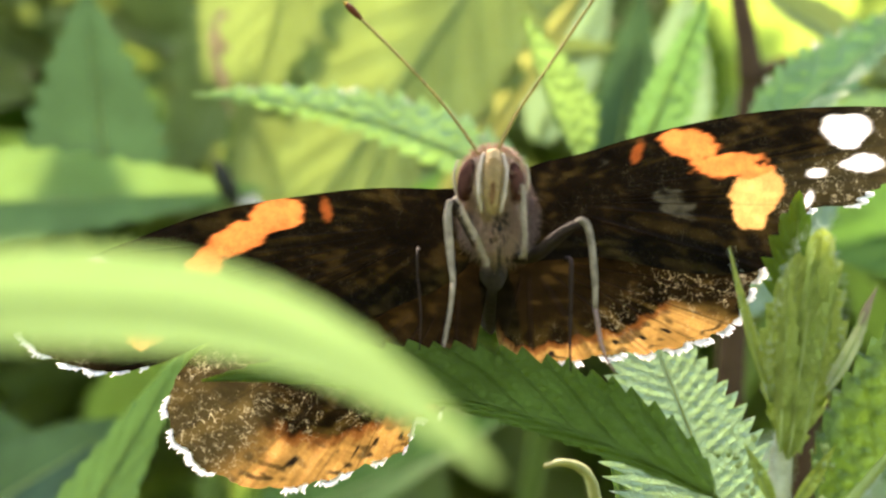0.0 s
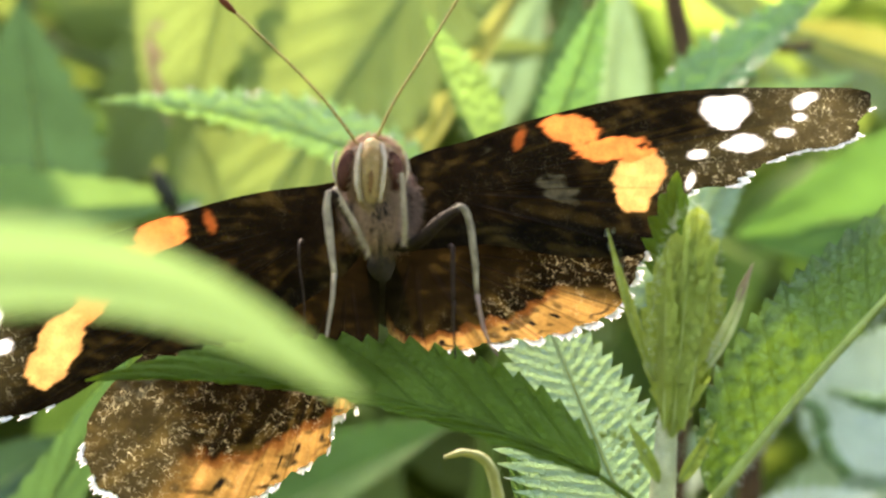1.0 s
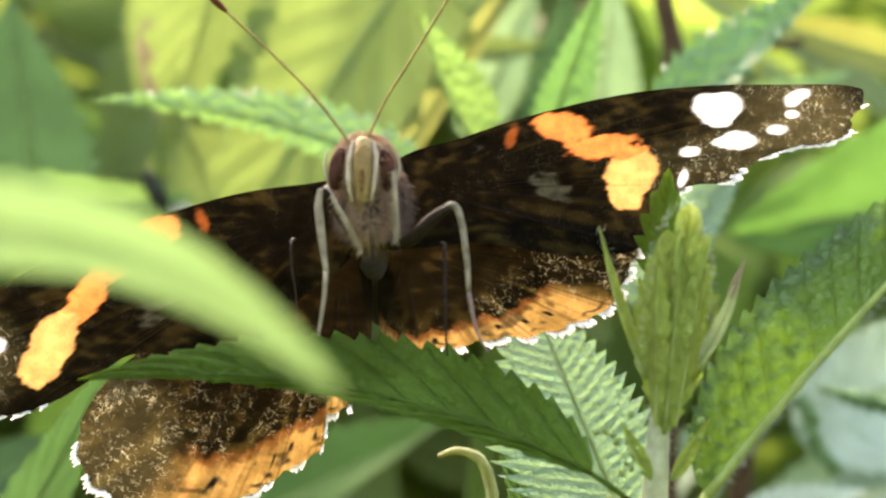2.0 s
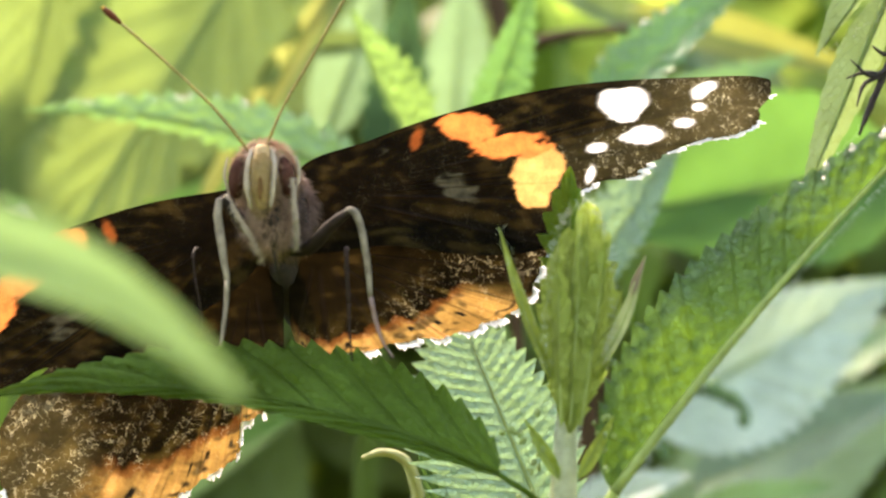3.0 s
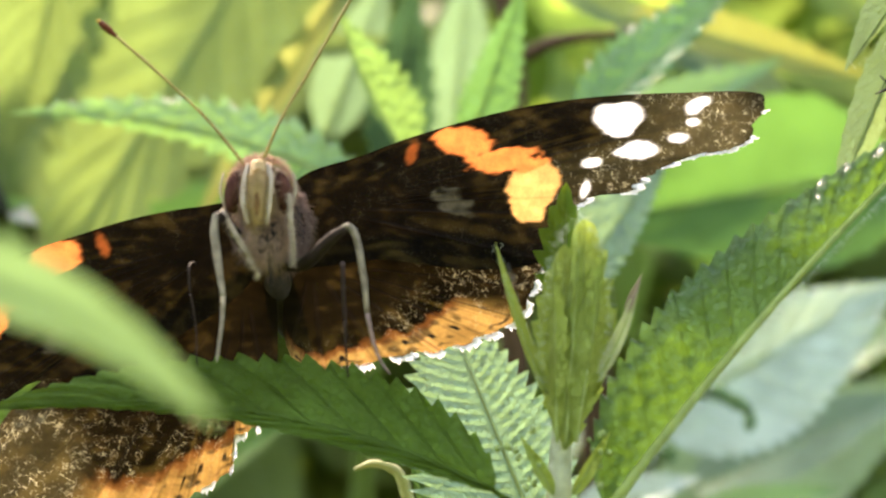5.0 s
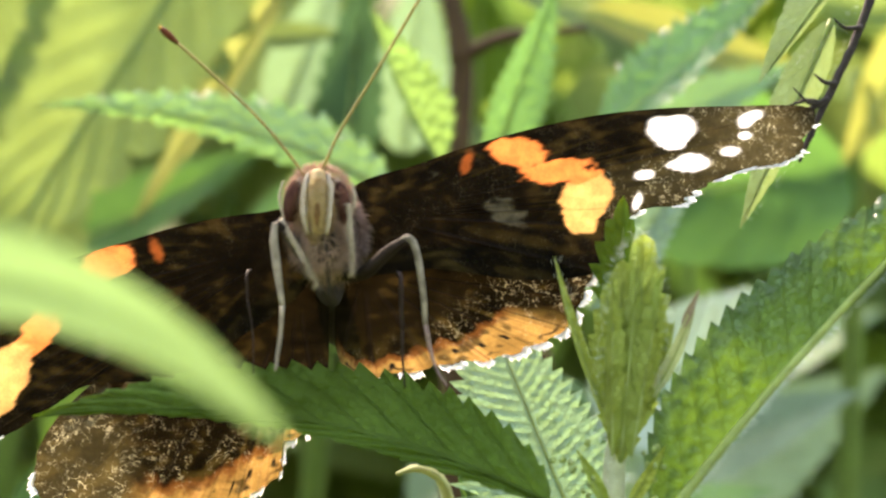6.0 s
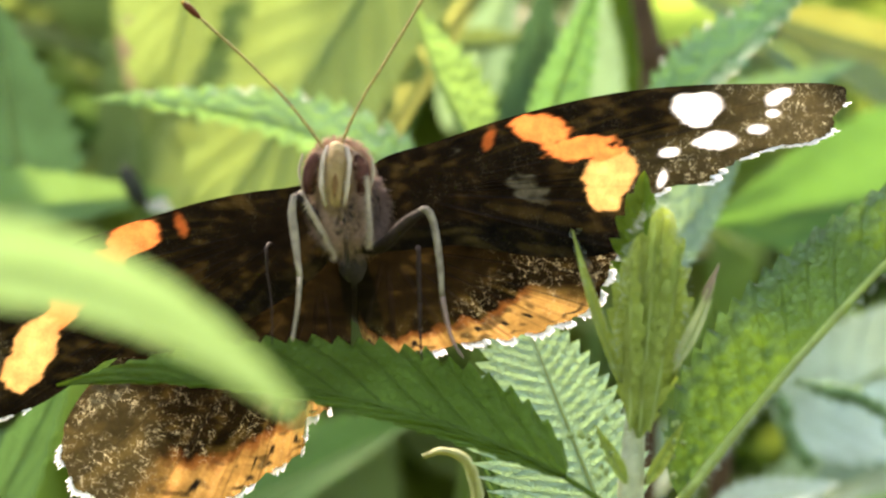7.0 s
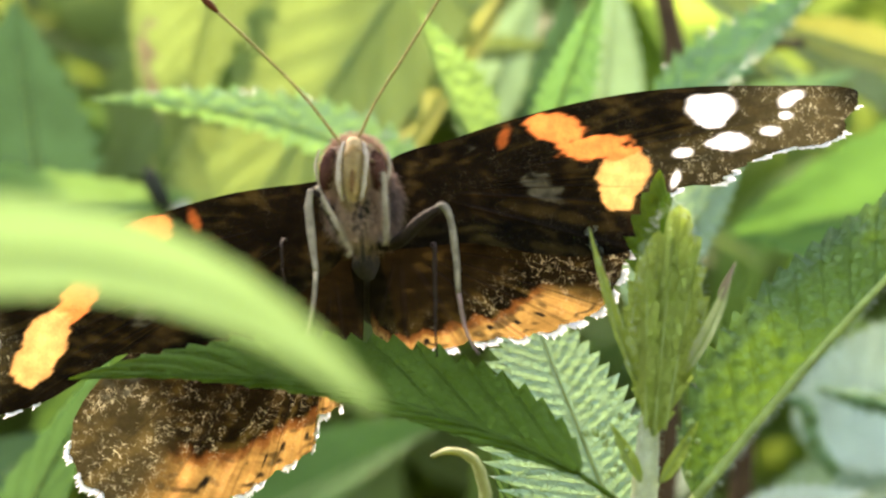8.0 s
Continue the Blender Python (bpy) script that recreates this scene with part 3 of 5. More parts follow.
    col = np.vstack([np.clip(col, 0, 1), [[0.02, 0.012, 0.008, 0.1]]])
    layer = me.color_attributes.new("scales", "FLOAT_COLOR", "POINT")
    layer.data.foreach_set("color", col.astype(np.float32).ravel())
    powder = me.attributes.new("dust", "FLOAT", "POINT")
    powder.data.foreach_set("value", np.append(dust, 0.0).astype(np.float32))
    ob.matrix_basis = pose(*((Vector(hinge) - Vector(at)) * MM))
    # white fringe of hair scales along the scallops
    rim = verts[(rings - 1) * n:rings * n]
    fv, ff2 = [], []
    rnd = random.Random(int(seed * 100))
    for j in range(n):
        if on[j] < 0.6 or abs(math.sin(f[j] * math.pi * 1.6)) < 0.55 + 1.3 * noise.noise(Vector((f[j] * 1.4, seed * 7, 0.5))):
            continue
        for h in range(3):
            p = Vector(rim[j]).lerp(Vector(rim[(j + 1) % n]), h / 3)
            out = (p - Vector((core[0], p.y, core[1]))).normalized()
            out = (out + Vector((rnd.gauss(0, .25), rnd.gauss(0, .3), rnd.gauss(0, .25)))).normalized()
            side = out.cross(Vector((0, 1, 0))).normalized() * 0.07
            ln = rnd.uniform(0.12, 0.42) * (1 + 0.8 * max(0.0, noise.noise(Vector((f[j] * 2.3, seed * 3, 4.5)))))
            k = len(fv)
            fv += [(p - out * 0.12 - side) * MM, (p - out * 0.12 + side) * MM, (p + out * ln + side * .5) * MM, (p + out * ln - side * .5) * MM]
            ff2.append((k, k + 1, k + 2, k + 3))
    tagged(mesh_object("fringe", fv, ff2, FRINGE, ob, "white hair fringe on the wing edge", smooth=False), kind="stuff")
    return ob


BODY = (-9.6, 74.0, 1.0)
butterfly = thing("butterfly", "dark brown butterfly with orange bands and white wing spots", "butterfly", BODY)


def rel(points, hinge):
    return [(x - hinge[0], z - hinge[1]) for x, z in points]


def build_wings():
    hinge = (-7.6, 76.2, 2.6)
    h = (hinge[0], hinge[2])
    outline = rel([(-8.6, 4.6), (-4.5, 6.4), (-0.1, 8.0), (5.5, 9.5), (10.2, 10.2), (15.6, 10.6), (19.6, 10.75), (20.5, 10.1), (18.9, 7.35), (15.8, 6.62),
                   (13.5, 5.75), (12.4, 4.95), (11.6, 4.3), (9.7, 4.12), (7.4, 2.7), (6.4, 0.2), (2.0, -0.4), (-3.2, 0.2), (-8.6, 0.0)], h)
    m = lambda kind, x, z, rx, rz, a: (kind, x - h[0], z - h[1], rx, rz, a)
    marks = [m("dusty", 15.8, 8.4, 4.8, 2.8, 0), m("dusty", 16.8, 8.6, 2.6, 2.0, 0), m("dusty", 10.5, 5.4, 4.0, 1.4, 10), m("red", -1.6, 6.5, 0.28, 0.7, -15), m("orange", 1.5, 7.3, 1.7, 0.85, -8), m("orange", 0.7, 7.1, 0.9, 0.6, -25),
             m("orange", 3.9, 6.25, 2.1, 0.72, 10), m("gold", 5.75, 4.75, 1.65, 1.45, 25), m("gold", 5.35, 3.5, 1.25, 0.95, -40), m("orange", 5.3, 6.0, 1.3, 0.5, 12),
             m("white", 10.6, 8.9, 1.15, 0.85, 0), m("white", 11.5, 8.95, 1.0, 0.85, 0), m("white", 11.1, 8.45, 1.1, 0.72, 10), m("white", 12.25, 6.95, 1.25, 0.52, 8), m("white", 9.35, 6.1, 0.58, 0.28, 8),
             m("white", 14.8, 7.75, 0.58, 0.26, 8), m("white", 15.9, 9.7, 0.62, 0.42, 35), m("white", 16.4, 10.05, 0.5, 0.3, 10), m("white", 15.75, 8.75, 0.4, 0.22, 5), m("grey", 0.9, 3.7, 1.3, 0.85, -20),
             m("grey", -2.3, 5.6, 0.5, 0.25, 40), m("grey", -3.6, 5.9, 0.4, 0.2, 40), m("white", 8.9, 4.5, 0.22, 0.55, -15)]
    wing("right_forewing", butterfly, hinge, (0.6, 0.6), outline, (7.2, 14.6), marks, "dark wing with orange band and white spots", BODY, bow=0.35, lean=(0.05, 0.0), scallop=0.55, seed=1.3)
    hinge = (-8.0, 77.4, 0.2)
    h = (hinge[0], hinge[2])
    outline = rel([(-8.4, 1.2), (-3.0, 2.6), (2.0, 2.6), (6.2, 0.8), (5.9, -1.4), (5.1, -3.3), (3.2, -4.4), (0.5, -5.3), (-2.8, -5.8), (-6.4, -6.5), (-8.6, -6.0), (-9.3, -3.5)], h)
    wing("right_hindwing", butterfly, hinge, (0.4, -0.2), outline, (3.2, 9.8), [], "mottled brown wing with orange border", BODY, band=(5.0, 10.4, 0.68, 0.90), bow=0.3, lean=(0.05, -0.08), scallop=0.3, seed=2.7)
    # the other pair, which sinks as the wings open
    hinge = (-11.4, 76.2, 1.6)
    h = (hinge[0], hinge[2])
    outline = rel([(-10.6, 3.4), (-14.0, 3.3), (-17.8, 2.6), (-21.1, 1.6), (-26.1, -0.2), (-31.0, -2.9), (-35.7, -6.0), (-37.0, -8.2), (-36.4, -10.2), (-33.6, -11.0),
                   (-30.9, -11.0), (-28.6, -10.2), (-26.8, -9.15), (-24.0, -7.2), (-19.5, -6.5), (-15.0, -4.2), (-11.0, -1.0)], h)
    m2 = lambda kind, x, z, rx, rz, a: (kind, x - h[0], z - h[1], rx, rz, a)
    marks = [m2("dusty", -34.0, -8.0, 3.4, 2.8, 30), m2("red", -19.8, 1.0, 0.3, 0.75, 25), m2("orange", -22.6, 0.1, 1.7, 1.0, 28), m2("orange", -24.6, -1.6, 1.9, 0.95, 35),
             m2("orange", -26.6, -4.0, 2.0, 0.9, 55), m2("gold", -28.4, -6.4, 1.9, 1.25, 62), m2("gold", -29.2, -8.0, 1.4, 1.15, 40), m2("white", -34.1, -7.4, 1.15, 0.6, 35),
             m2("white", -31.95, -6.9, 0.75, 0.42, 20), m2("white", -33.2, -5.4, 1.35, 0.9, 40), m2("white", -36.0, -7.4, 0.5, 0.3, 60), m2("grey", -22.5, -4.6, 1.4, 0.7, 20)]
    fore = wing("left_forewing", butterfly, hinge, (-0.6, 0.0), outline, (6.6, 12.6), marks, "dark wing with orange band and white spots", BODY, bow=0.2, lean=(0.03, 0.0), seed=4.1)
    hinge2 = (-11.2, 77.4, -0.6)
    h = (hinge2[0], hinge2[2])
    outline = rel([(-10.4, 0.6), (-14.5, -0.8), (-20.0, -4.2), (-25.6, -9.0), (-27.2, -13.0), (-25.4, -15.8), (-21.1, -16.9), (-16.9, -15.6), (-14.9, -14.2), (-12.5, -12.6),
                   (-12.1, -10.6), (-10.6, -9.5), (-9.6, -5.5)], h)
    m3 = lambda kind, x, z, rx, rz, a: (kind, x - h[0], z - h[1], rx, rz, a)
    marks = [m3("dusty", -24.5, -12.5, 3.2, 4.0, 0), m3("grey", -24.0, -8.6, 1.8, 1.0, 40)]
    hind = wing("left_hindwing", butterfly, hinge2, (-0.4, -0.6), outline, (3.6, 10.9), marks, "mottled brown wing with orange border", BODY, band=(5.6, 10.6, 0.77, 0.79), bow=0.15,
                lean=(0.03, -0.02), scallop=0.3, seed=6.9)
    return fore, hinge, hind, hinge2


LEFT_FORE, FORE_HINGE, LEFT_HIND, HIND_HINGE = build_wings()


def build_body():
    def blob(name, c, s, mat, label="", **kw):
        return ellipsoid(name, c, s, mat, butterfly, label, at=BODY, **kw)
    thorax = blob("thorax", (-9.5, 74.4, 1.9), (1.95, 2.1, 2.4), FUR_DARK, "furry dark brown thorax", lumps=0.12, turn=(12, -6, 0), taper=0.25)
    blob("abdomen", (-9.6, 80.9, -2.9), (1.4, 1.5, 5.0), FUR_DARK, "dark brown abdomen", lumps=0.06, turn=(62, 0, 0), taper=0.5)
    head = blob("head", (-10.0, 72.3, 3.95), (1.72, 1.5, 1.75), FUR, "brown furry head", lumps=0.08)
    for sx, x in ((-1, -11.38), (1, -8.78)):
        ellipsoid("eye", (x, 71.7, 4.0), (0.56, 0.75, 1.2), EYE, butterfly, "dark reddish-brown eye", turn=(0, -8 * sx, 0), at=BODY)
        tube("eye_rim", [(x + sx * 0.62, 71.7, 5.1), (x + sx * 0.78, 71.6, 4.1), (x + sx * 0.5, 71.5, 3.0)], [0.05, 0.09, 0.05], PALP, butterfly, "cream rim of scales", n=10, sides=8, at=BODY)
        tube("palp", [(-10.05 + sx * 0.55, 71.4, 5.5), (-10.0 + sx * 0.68, 70.75, 4.6), (-10.0 + sx * 0.66, 70.3, 3.3), (-9.95 + sx * 0.5, 70.3, 2.2)], [0.12, 0.17, 0.18, 0.08], PALP,
             butterfly, "cream palp", n=16, sides=10, rough=0.15, at=BODY)
    tube("face", [(-10.05, 71.5, 5.6), (-10.0, 70.85, 4.5), (-9.95, 70.45, 3.2), (-9.9, 70.5, 2.2)], [0.42, 0.55, 0.5, 0.3], PALP_DARK, butterfly, "ochre face between the palps",
         n=16, sides=10, rough=0.1, at=BODY)
    ellipsoid("mouth", (-9.95, 69.98, 3.3), (0.17, 0.1, 0.65), MOUTH, butterfly, "dark brown spot low on the face", at=BODY)
    tube("proboscis", [(-9.7, 70.6, 2.2), (-9.4, 71.0, 0.4), (-9.3, 71.8, -1.2)], [0.26, 0.16, 0.1], FUR_DARK, butterfly, "dark coiled proboscis", n=12, sides=8, at=BODY)
    ellipsoid("chest", (-9.5, 71.6, 1.5), (0.95, 1.05, 1.45), FUR_DARK, butterfly, "beige furry chest", lumps=0.2, taper=0.55, at=BODY)
    # folded brush-like forelegs
    tube("foreleg", [(-12.0, 71.2, 3.0), (-11.3, 70.6, 1.9), (-10.5, 70.5, 0.6), (-9.9, 70.9, -0.6)], [0.11, 0.15, 0.13, 0.06], PALP, butterfly, "cream brush-like foreleg", n=16, sides=8, rough=0.2, at=BODY)
    tube("foreleg", [(-8.3, 71.1, 3.9), (-8.15, 70.6, 2.4), (-8.0, 70.5, 0.9), (-8.05, 70.8, 0.0)], [0.1, 0.13, 0.12, 0.06], PALP, butterfly, "cream brush-like foreleg", n=16, sides=8, rough=0.2, at=BODY)
    # walking legs
    def leg(name, pts, radii, mat, foot, foot_mat=LEG):
        tube(name, pts, [r * 0.82 for r in radii], mat, butterfly, n=26, sides=8, rough=0.12, at=BODY)
        tube("foot", foot, [radii[-1] * 0.8, radii[-1] * 0.62, radii[-1] * 0.4], foot_mat, butterfly, "banded foot", n=12, sides=6, rough=0.15, at=BODY)
    leg("leg", [(-12.25, 70.5, 2.75), (-12.3, 70.3, 1.9), (-12.1, 70.2, 0.4), (-11.75, 70.0, -1.7)], [0.2, 0.26, 0.27, 0.16], LEG, [(-11.75, 70.0, -1.7), (-11.8, 69.9, -3.2), (-11.95, 69.7, -4.6), (-12.0, 69.5, -5.2)])
    tube("femur", [(-10.6, 72.4, 0.6), (-11.4, 71.4, 1.8), (-12.2, 70.6, 2.75)], [0.42, 0.36, 0.24], LEG_DARK, butterfly, n=14, sides=8, rough=0.12, at=BODY)
    tube("femur", [(-8.8, 73.4, -0.2), (-7.4, 71.4, 0.1), (-6.0, 70.3, 1.4), (-5.1, 70.0, 2.0)], [0.25, 0.40, 0.33, 0.22], LEG_DARK, butterfly, n=18, sides=8, rough=0.12, at=BODY)
    leg("leg", [(-5.5, 70.1, 1.75), (-5.0, 70.0, 2.1), (-4.55, 70.0, 1.5), (-4.15, 70.0, -0.6), (-3.95, 70.1, -2.6)], [0.22, 0.25, 0.25, 0.22, 0.15], LEG, [(-3.95, 70.1, -2.6), (-3.6, 70.1, -4.2), (-3.2, 70.0, -5.2), (-2.7, 69.9, -5.9)], FOOT)
    leg("leg", [(-5.5, 73.6, 0.0), (-5.42, 72.3, 0.0), (-5.35, 71.3, -0.2), (-5.3, 71.1, -1.4), (-5.2, 71.1, -3.0)], [0.2, 0.17, 0.15, 0.12], LEG_DARK, [(-5.2, 71.1, -3.0), (-5.15, 71.0, -4.6), (-5.0, 70.9, -6.2)], LEG_DARK)
    leg("leg", [(-13.95, 73.6, 0.0), (-13.92, 72.4, 0.0), (-13.9, 71.7, -0.4), (-13.8, 71.6, -1.6)], [0.14, 0.1, 0.09, 0.08], LEG_DARK, [(-13.8, 71.6, -1.6), (-13.5, 71.6, -3.4), (-13.4, 71.4, -5.6)], LEG_DARK)
    # antennae
    for pts in ([(-10.75, 71.8, 5.4), (-12.9, 71.6, 8.0), (-15.3, 71.4, 10.3), (-17.9, 71.2, 12.55)], [(-9.9, 71.8, 5.6), (-8.9, 71.6, 7.9), (-7.3, 71.3, 10.6), (-4.6, 71.0, 15.3)]):
        a = tube("antenna", pts, [0.10, 0.08, 0.08, 0.09], FEELER, butterfly, "thin brown antenna", n=30, sides=8, at=BODY, rough=0.1)
        way = (Vector(pts[3]) - Vector(pts[2])).normalized()
        e = Vector(pts[3])
        tube("club", [e - way * 0.1, e + way * 0.35, e + way * 0.8, e + way * 1.1], [0.09, 0.19, 0.21, 0.14], CLUB, a, "dark red-brown club", n=12, sides=8, at=BODY)
        tube("club_tip", [e + way * 1.05, e + way * 1.2, e + way * 1.3], [0.14, 0.12, 0.05], CLUB_TIP, a, "ochre tip", n=6, sides=8, at=BODY)
    rnd = random.Random(11)
    def fur(name, c, s, count, mat, length, label, front=True):
        roots = []
        while len(roots) < count:
            d = Vector((rnd.gauss(0, 1), rnd.gauss(0, 1), rnd.gauss(0, 1))).normalized()
            if front and d.y > 0.5:
                continue
            roots.append((Vector(c) + Vector((d.x * s[0], d.y * s[1], d.z * s[2])), d + Vector((0, -0.1, -0.25))))
        hairs(name, roots, mat, butterfly, length, 0.022, int(length * 100), label, BODY)
    fur("thorax_fur", (-9.5, 74.2, 2.1), (1.9, 2.05, 2.3), 2600, MAUVE, 0.8, "mauve-brown fur of the thorax")
    fur("head_fur", (-10.0, 72.4, 4.15), (1.66, 1.35, 1.8), 2600, FUR_HAIR, 0.6, "brown fur of the head")
    fur("face_fur", (-9.97, 70.75, 3.5), (0.72, 0.72, 1.7), 1100, PALP_DARK, 0.3, "ochre fur of the face")
    roots = []
    for pts in ([(-12.0, 71.1, 3.0), (-11.3, 70.5, 1.9), (-10.5, 70.4, 0.6), (-9.9, 70.8, -0.6)], [(-8.3, 71.0, 3.9), (-8.15, 70.5, 2.4), (-8.0, 70.4, 0.9), (-8.05, 70.7, 0.0)]):
        line = curve_points(pts, 40)
        for _ in range(260):
            p = line[rnd.randrange(40)]
            roots.append((p, Vector((rnd.gauss(0, 1), -0.4, rnd.gauss(-0.6, 0.6)))))
    hairs("foreleg_brush", roots, PALP, butterfly, 0.4, 0.02, 77, "cream hairs of the forelegs", BODY)
    fur("chest_fur", (-9.5, 71.6, 1.6), (0.95, 1.05, 1.4), 1500, FUR_HAIR, 0.75, "beige fur of the chest")


build_body()


# ---- the nettle on which it sits ----
def hairy(points, count, seed, radius, plant, length=0.5, at=(0, 0, 0), sides=None):
    rnd = random.Random(seed)
    pts = curve_points(points, 60)
    roots = []
    for _ in range(count):
        i = rnd.randrange(59)
        p = pts[i].lerp(pts[i + 1], rnd.random())
        way = (pts[i + 1] - pts[i]).normalized()
        out = Vector((rnd.gauss(0, 1), rnd.gauss(0, 1), rnd.gauss(0, 1)))
        if sides:
            out = Vector(sides) + out * 0.35
        out = (out - way * out.dot(way)).normalized()
        roots.append((p + out * radius, out + way * 0.2))
    hairs("stinging_hairs", roots, HAIR, plant, length, 0.010, seed, "fine white stinging hairs", at, droop=0.0)


HOST_FOOT = (6.7, 71, -720)


def host_nettle():
    at = HOST_FOOT
    n = thing("nettle_plant", "young green stinging nettle shoot that carries the butterfly", "nettle", at)
    stem = [(7.2, 71, -6.0), (7.0, 71, -8.0), (6.75, 71, -10.5), (6.6, 71, -18), (6.2, 72, -60), (4, 75, -250), (6.7, 71, -721)]
    tube("stem", stem, [0.25, 0.5, 0.62, 0.75, 1.4, 2.2, 2.6], STEM, n, "pale ribbed hairy stem", n=60, sides=14, rough=0.12, at=at)
    hairy(stem[:4] + [(6.5, 71.2, -26)], 500, 3, 0.6, n, 0.55, at)
    L = lambda *a, **k: leaf(n, *a, at=at, **k)
    # folded young leaves of the tip
    Y = dict(quilt=0.012, pebble=0.03, cell=0.5, ns=72, nu=10)
    L((6.9, 70.1, -10.0), (7.9, 70.0, 2.6), (-0.25, -1, 0.1), (1.75, 1.65), NETTLE_YOUNG, "folded pale young leaf", teeth=8, tooth=0.5, fold=(-28, -28), rib=0.14, sway=-0.02, power=1.1, full=0.55, sharp=0.0, **Y)
    L((6.6, 70.7, -9.0), (6.9, 70.6, 1.2), (-0.7, -0.8, 0.1), (1.5, 1.3), NETTLE_YOUNG, "folded pale young leaf", teeth=7, tooth=0.3, fold=(25, -20), rib=0.12, power=1.0, full=0.7, sharp=0.0, seed=3, **Y)
    L((7.5, 70.7, -9.0), (8.7, 70.6, -0.4), (0.7, -0.8, 0.1), (1.3, 1.4), NETTLE_YOUNG, "folded pale young leaf", teeth=7, tooth=0.3, fold=(-20, 25), rib=0.12, power=1.0, full=0.7, sharp=0.0, seed=5, **Y)
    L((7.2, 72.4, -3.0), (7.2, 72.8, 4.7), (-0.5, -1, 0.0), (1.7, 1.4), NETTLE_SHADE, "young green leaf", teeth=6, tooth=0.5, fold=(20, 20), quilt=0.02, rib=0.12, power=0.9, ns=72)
    # still narrower blades, rolled lengthwise round the tip
    for x0, x1, z1, half, lean in ((6.4, 6.2, -0.4, 0.95, -0.6), (7.5, 8.9, 0.4, 1.0, 0.6), (6.9, 7.6, 2.0, 0.7, -0.2)):
        L((x0, 69.8, -9.6), (x1, 69.6, z1), (lean, -1, 0.1), (half, half * 0.8), NETTLE_YOUNG, "narrow rolled young leaf", teeth=8, tooth=0.4, fold=(-40, -40), rib=0.08, rib_mat=PALE_RIB, power=0.95, full=0.6, sharp=0.0,
          quilt=0.012, pebble=0.05, cell=0.5, wave=0.02, ns=60, nu=6, seed=x1)
    L((5.9, 70.4, -7.0), (3.05, 70.3, 1.25), (0.5, -1, 0.3), (0.55, 0.5), NETTLE_YOUNG, "narrow pointed stipule", name="stipule", teeth=4, tooth=0.0, fold=(30, 30), quilt=0.0, rib=0.1, sway=0.03)
    L((8.5, 70.4, -6.5), (11.0, 70.3, -0.4), (-0.4, -1, 0.3), (0.5, 0.5), DEAD, "narrow stipule with a brown tip", name="stipule", teeth=4, tooth=0.0, fold=(30, 30), quilt=0.0, rib=0.1, sway=-0.05)
    L((10.2, 70.25, -2.6), (11.1, 70.15, -0.3), (-0.4, -1, 0.3), (0.28, 0.28), WITHERED, "brown withered tip", name="stipule_tip", teeth=3, tooth=0.0, fold=(30, 30), quilt=0.0, rib=0)
    L((8.3, 70.9, -7.5), (9.9, 70.9, -2.2), (0.2, -1, 0.3), (0.5, 0.5), NETTLE_YOUNG, "narrow pointed stipule", name="stipule", teeth=4, tooth=0.0, fold=(30, 30), quilt=0.0, rib=0.1)
    L((6.3, 70.2, -12.5), (4.4, 69.6, -9.2), (0.2, -1, 0.3), (0.5, 0.5), NETTLE_YOUNG, "narrow pointed stipule", name="stipule", teeth=4, tooth=0.0, fold=(30, 30), quilt=0.0, rib=0.1)
    L((7.4, 70.2, -12.5), (9.3, 69.8, -9.0), (0.2, -1, 0.3), (0.5, 0.5), NETTLE_YOUNG, "narrow pointed stipule", name="stipule", teeth=4, tooth=0.0, fold=(30, 30), quilt=0.0, rib=0.1)
    hairy([(5.5, 69.9, -6.5), (5.7, 69.8, -2.5), (6.3, 69.9, 1.0), (7.7, 69.95, 2.8)], 200, 12, 0.05, n, 0.45, at)
    hairy([(8.9, 69.9, -6.5), (9.3, 69.8, -2.5), (8.9, 69.9, 0.5), (8.0, 69.95, 2.7)], 200, 13, 0.05, n, 0.45, at)
    hairy([(5.9, 70.2, -7.0), (4.3, 70.1, -2.6), (3.1, 70.1, 1.2)], 120, 14, 0.2, n, 0.25, at)
    # the leaf under the butterfly's feet: underside shown, its shade put into the colour
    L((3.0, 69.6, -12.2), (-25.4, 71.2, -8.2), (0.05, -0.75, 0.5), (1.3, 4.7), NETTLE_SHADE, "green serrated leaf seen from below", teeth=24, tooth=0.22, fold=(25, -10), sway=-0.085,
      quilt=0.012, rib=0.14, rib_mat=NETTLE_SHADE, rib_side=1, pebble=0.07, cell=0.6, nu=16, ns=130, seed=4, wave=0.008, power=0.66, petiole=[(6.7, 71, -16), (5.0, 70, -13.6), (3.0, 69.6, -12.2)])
    # the tall leaf on the other side: its margin rolls over
    L((9.3, 69.8, -13.2), (28.6, 69.0, 9.2), (-0.25, -0.95, 0.12), (5.0, 0.45), TALL, "green serrated leaf with a pale hairy midrib", teeth=26, tooth=0.13, fold=(-4, -75), sway=0.02, quilt=0.006, ribs=16, rib_side=1, pebble=0.24, cell=0.7, nu=24, ns=190, seed=3,
      rib=0.3, rib_mat=PALE_RIB, wave=0.008, curl=0.10, power=0.66, petiole=[(6.9, 71, -18), (8.2, 70.3, -15.4), (9.3, 69.8, -13.2)])
    hairy([(9.3, 69.6, -13.2), (13.8, 69.5, -7.1), (18.6, 69.3, -1.5), (23.6, 69.1, 3.9), (28.6, 69, 9.2)], 600, 8, 0.26, n, 0.5, at, sides=(0.8, -0.2, -0.6))
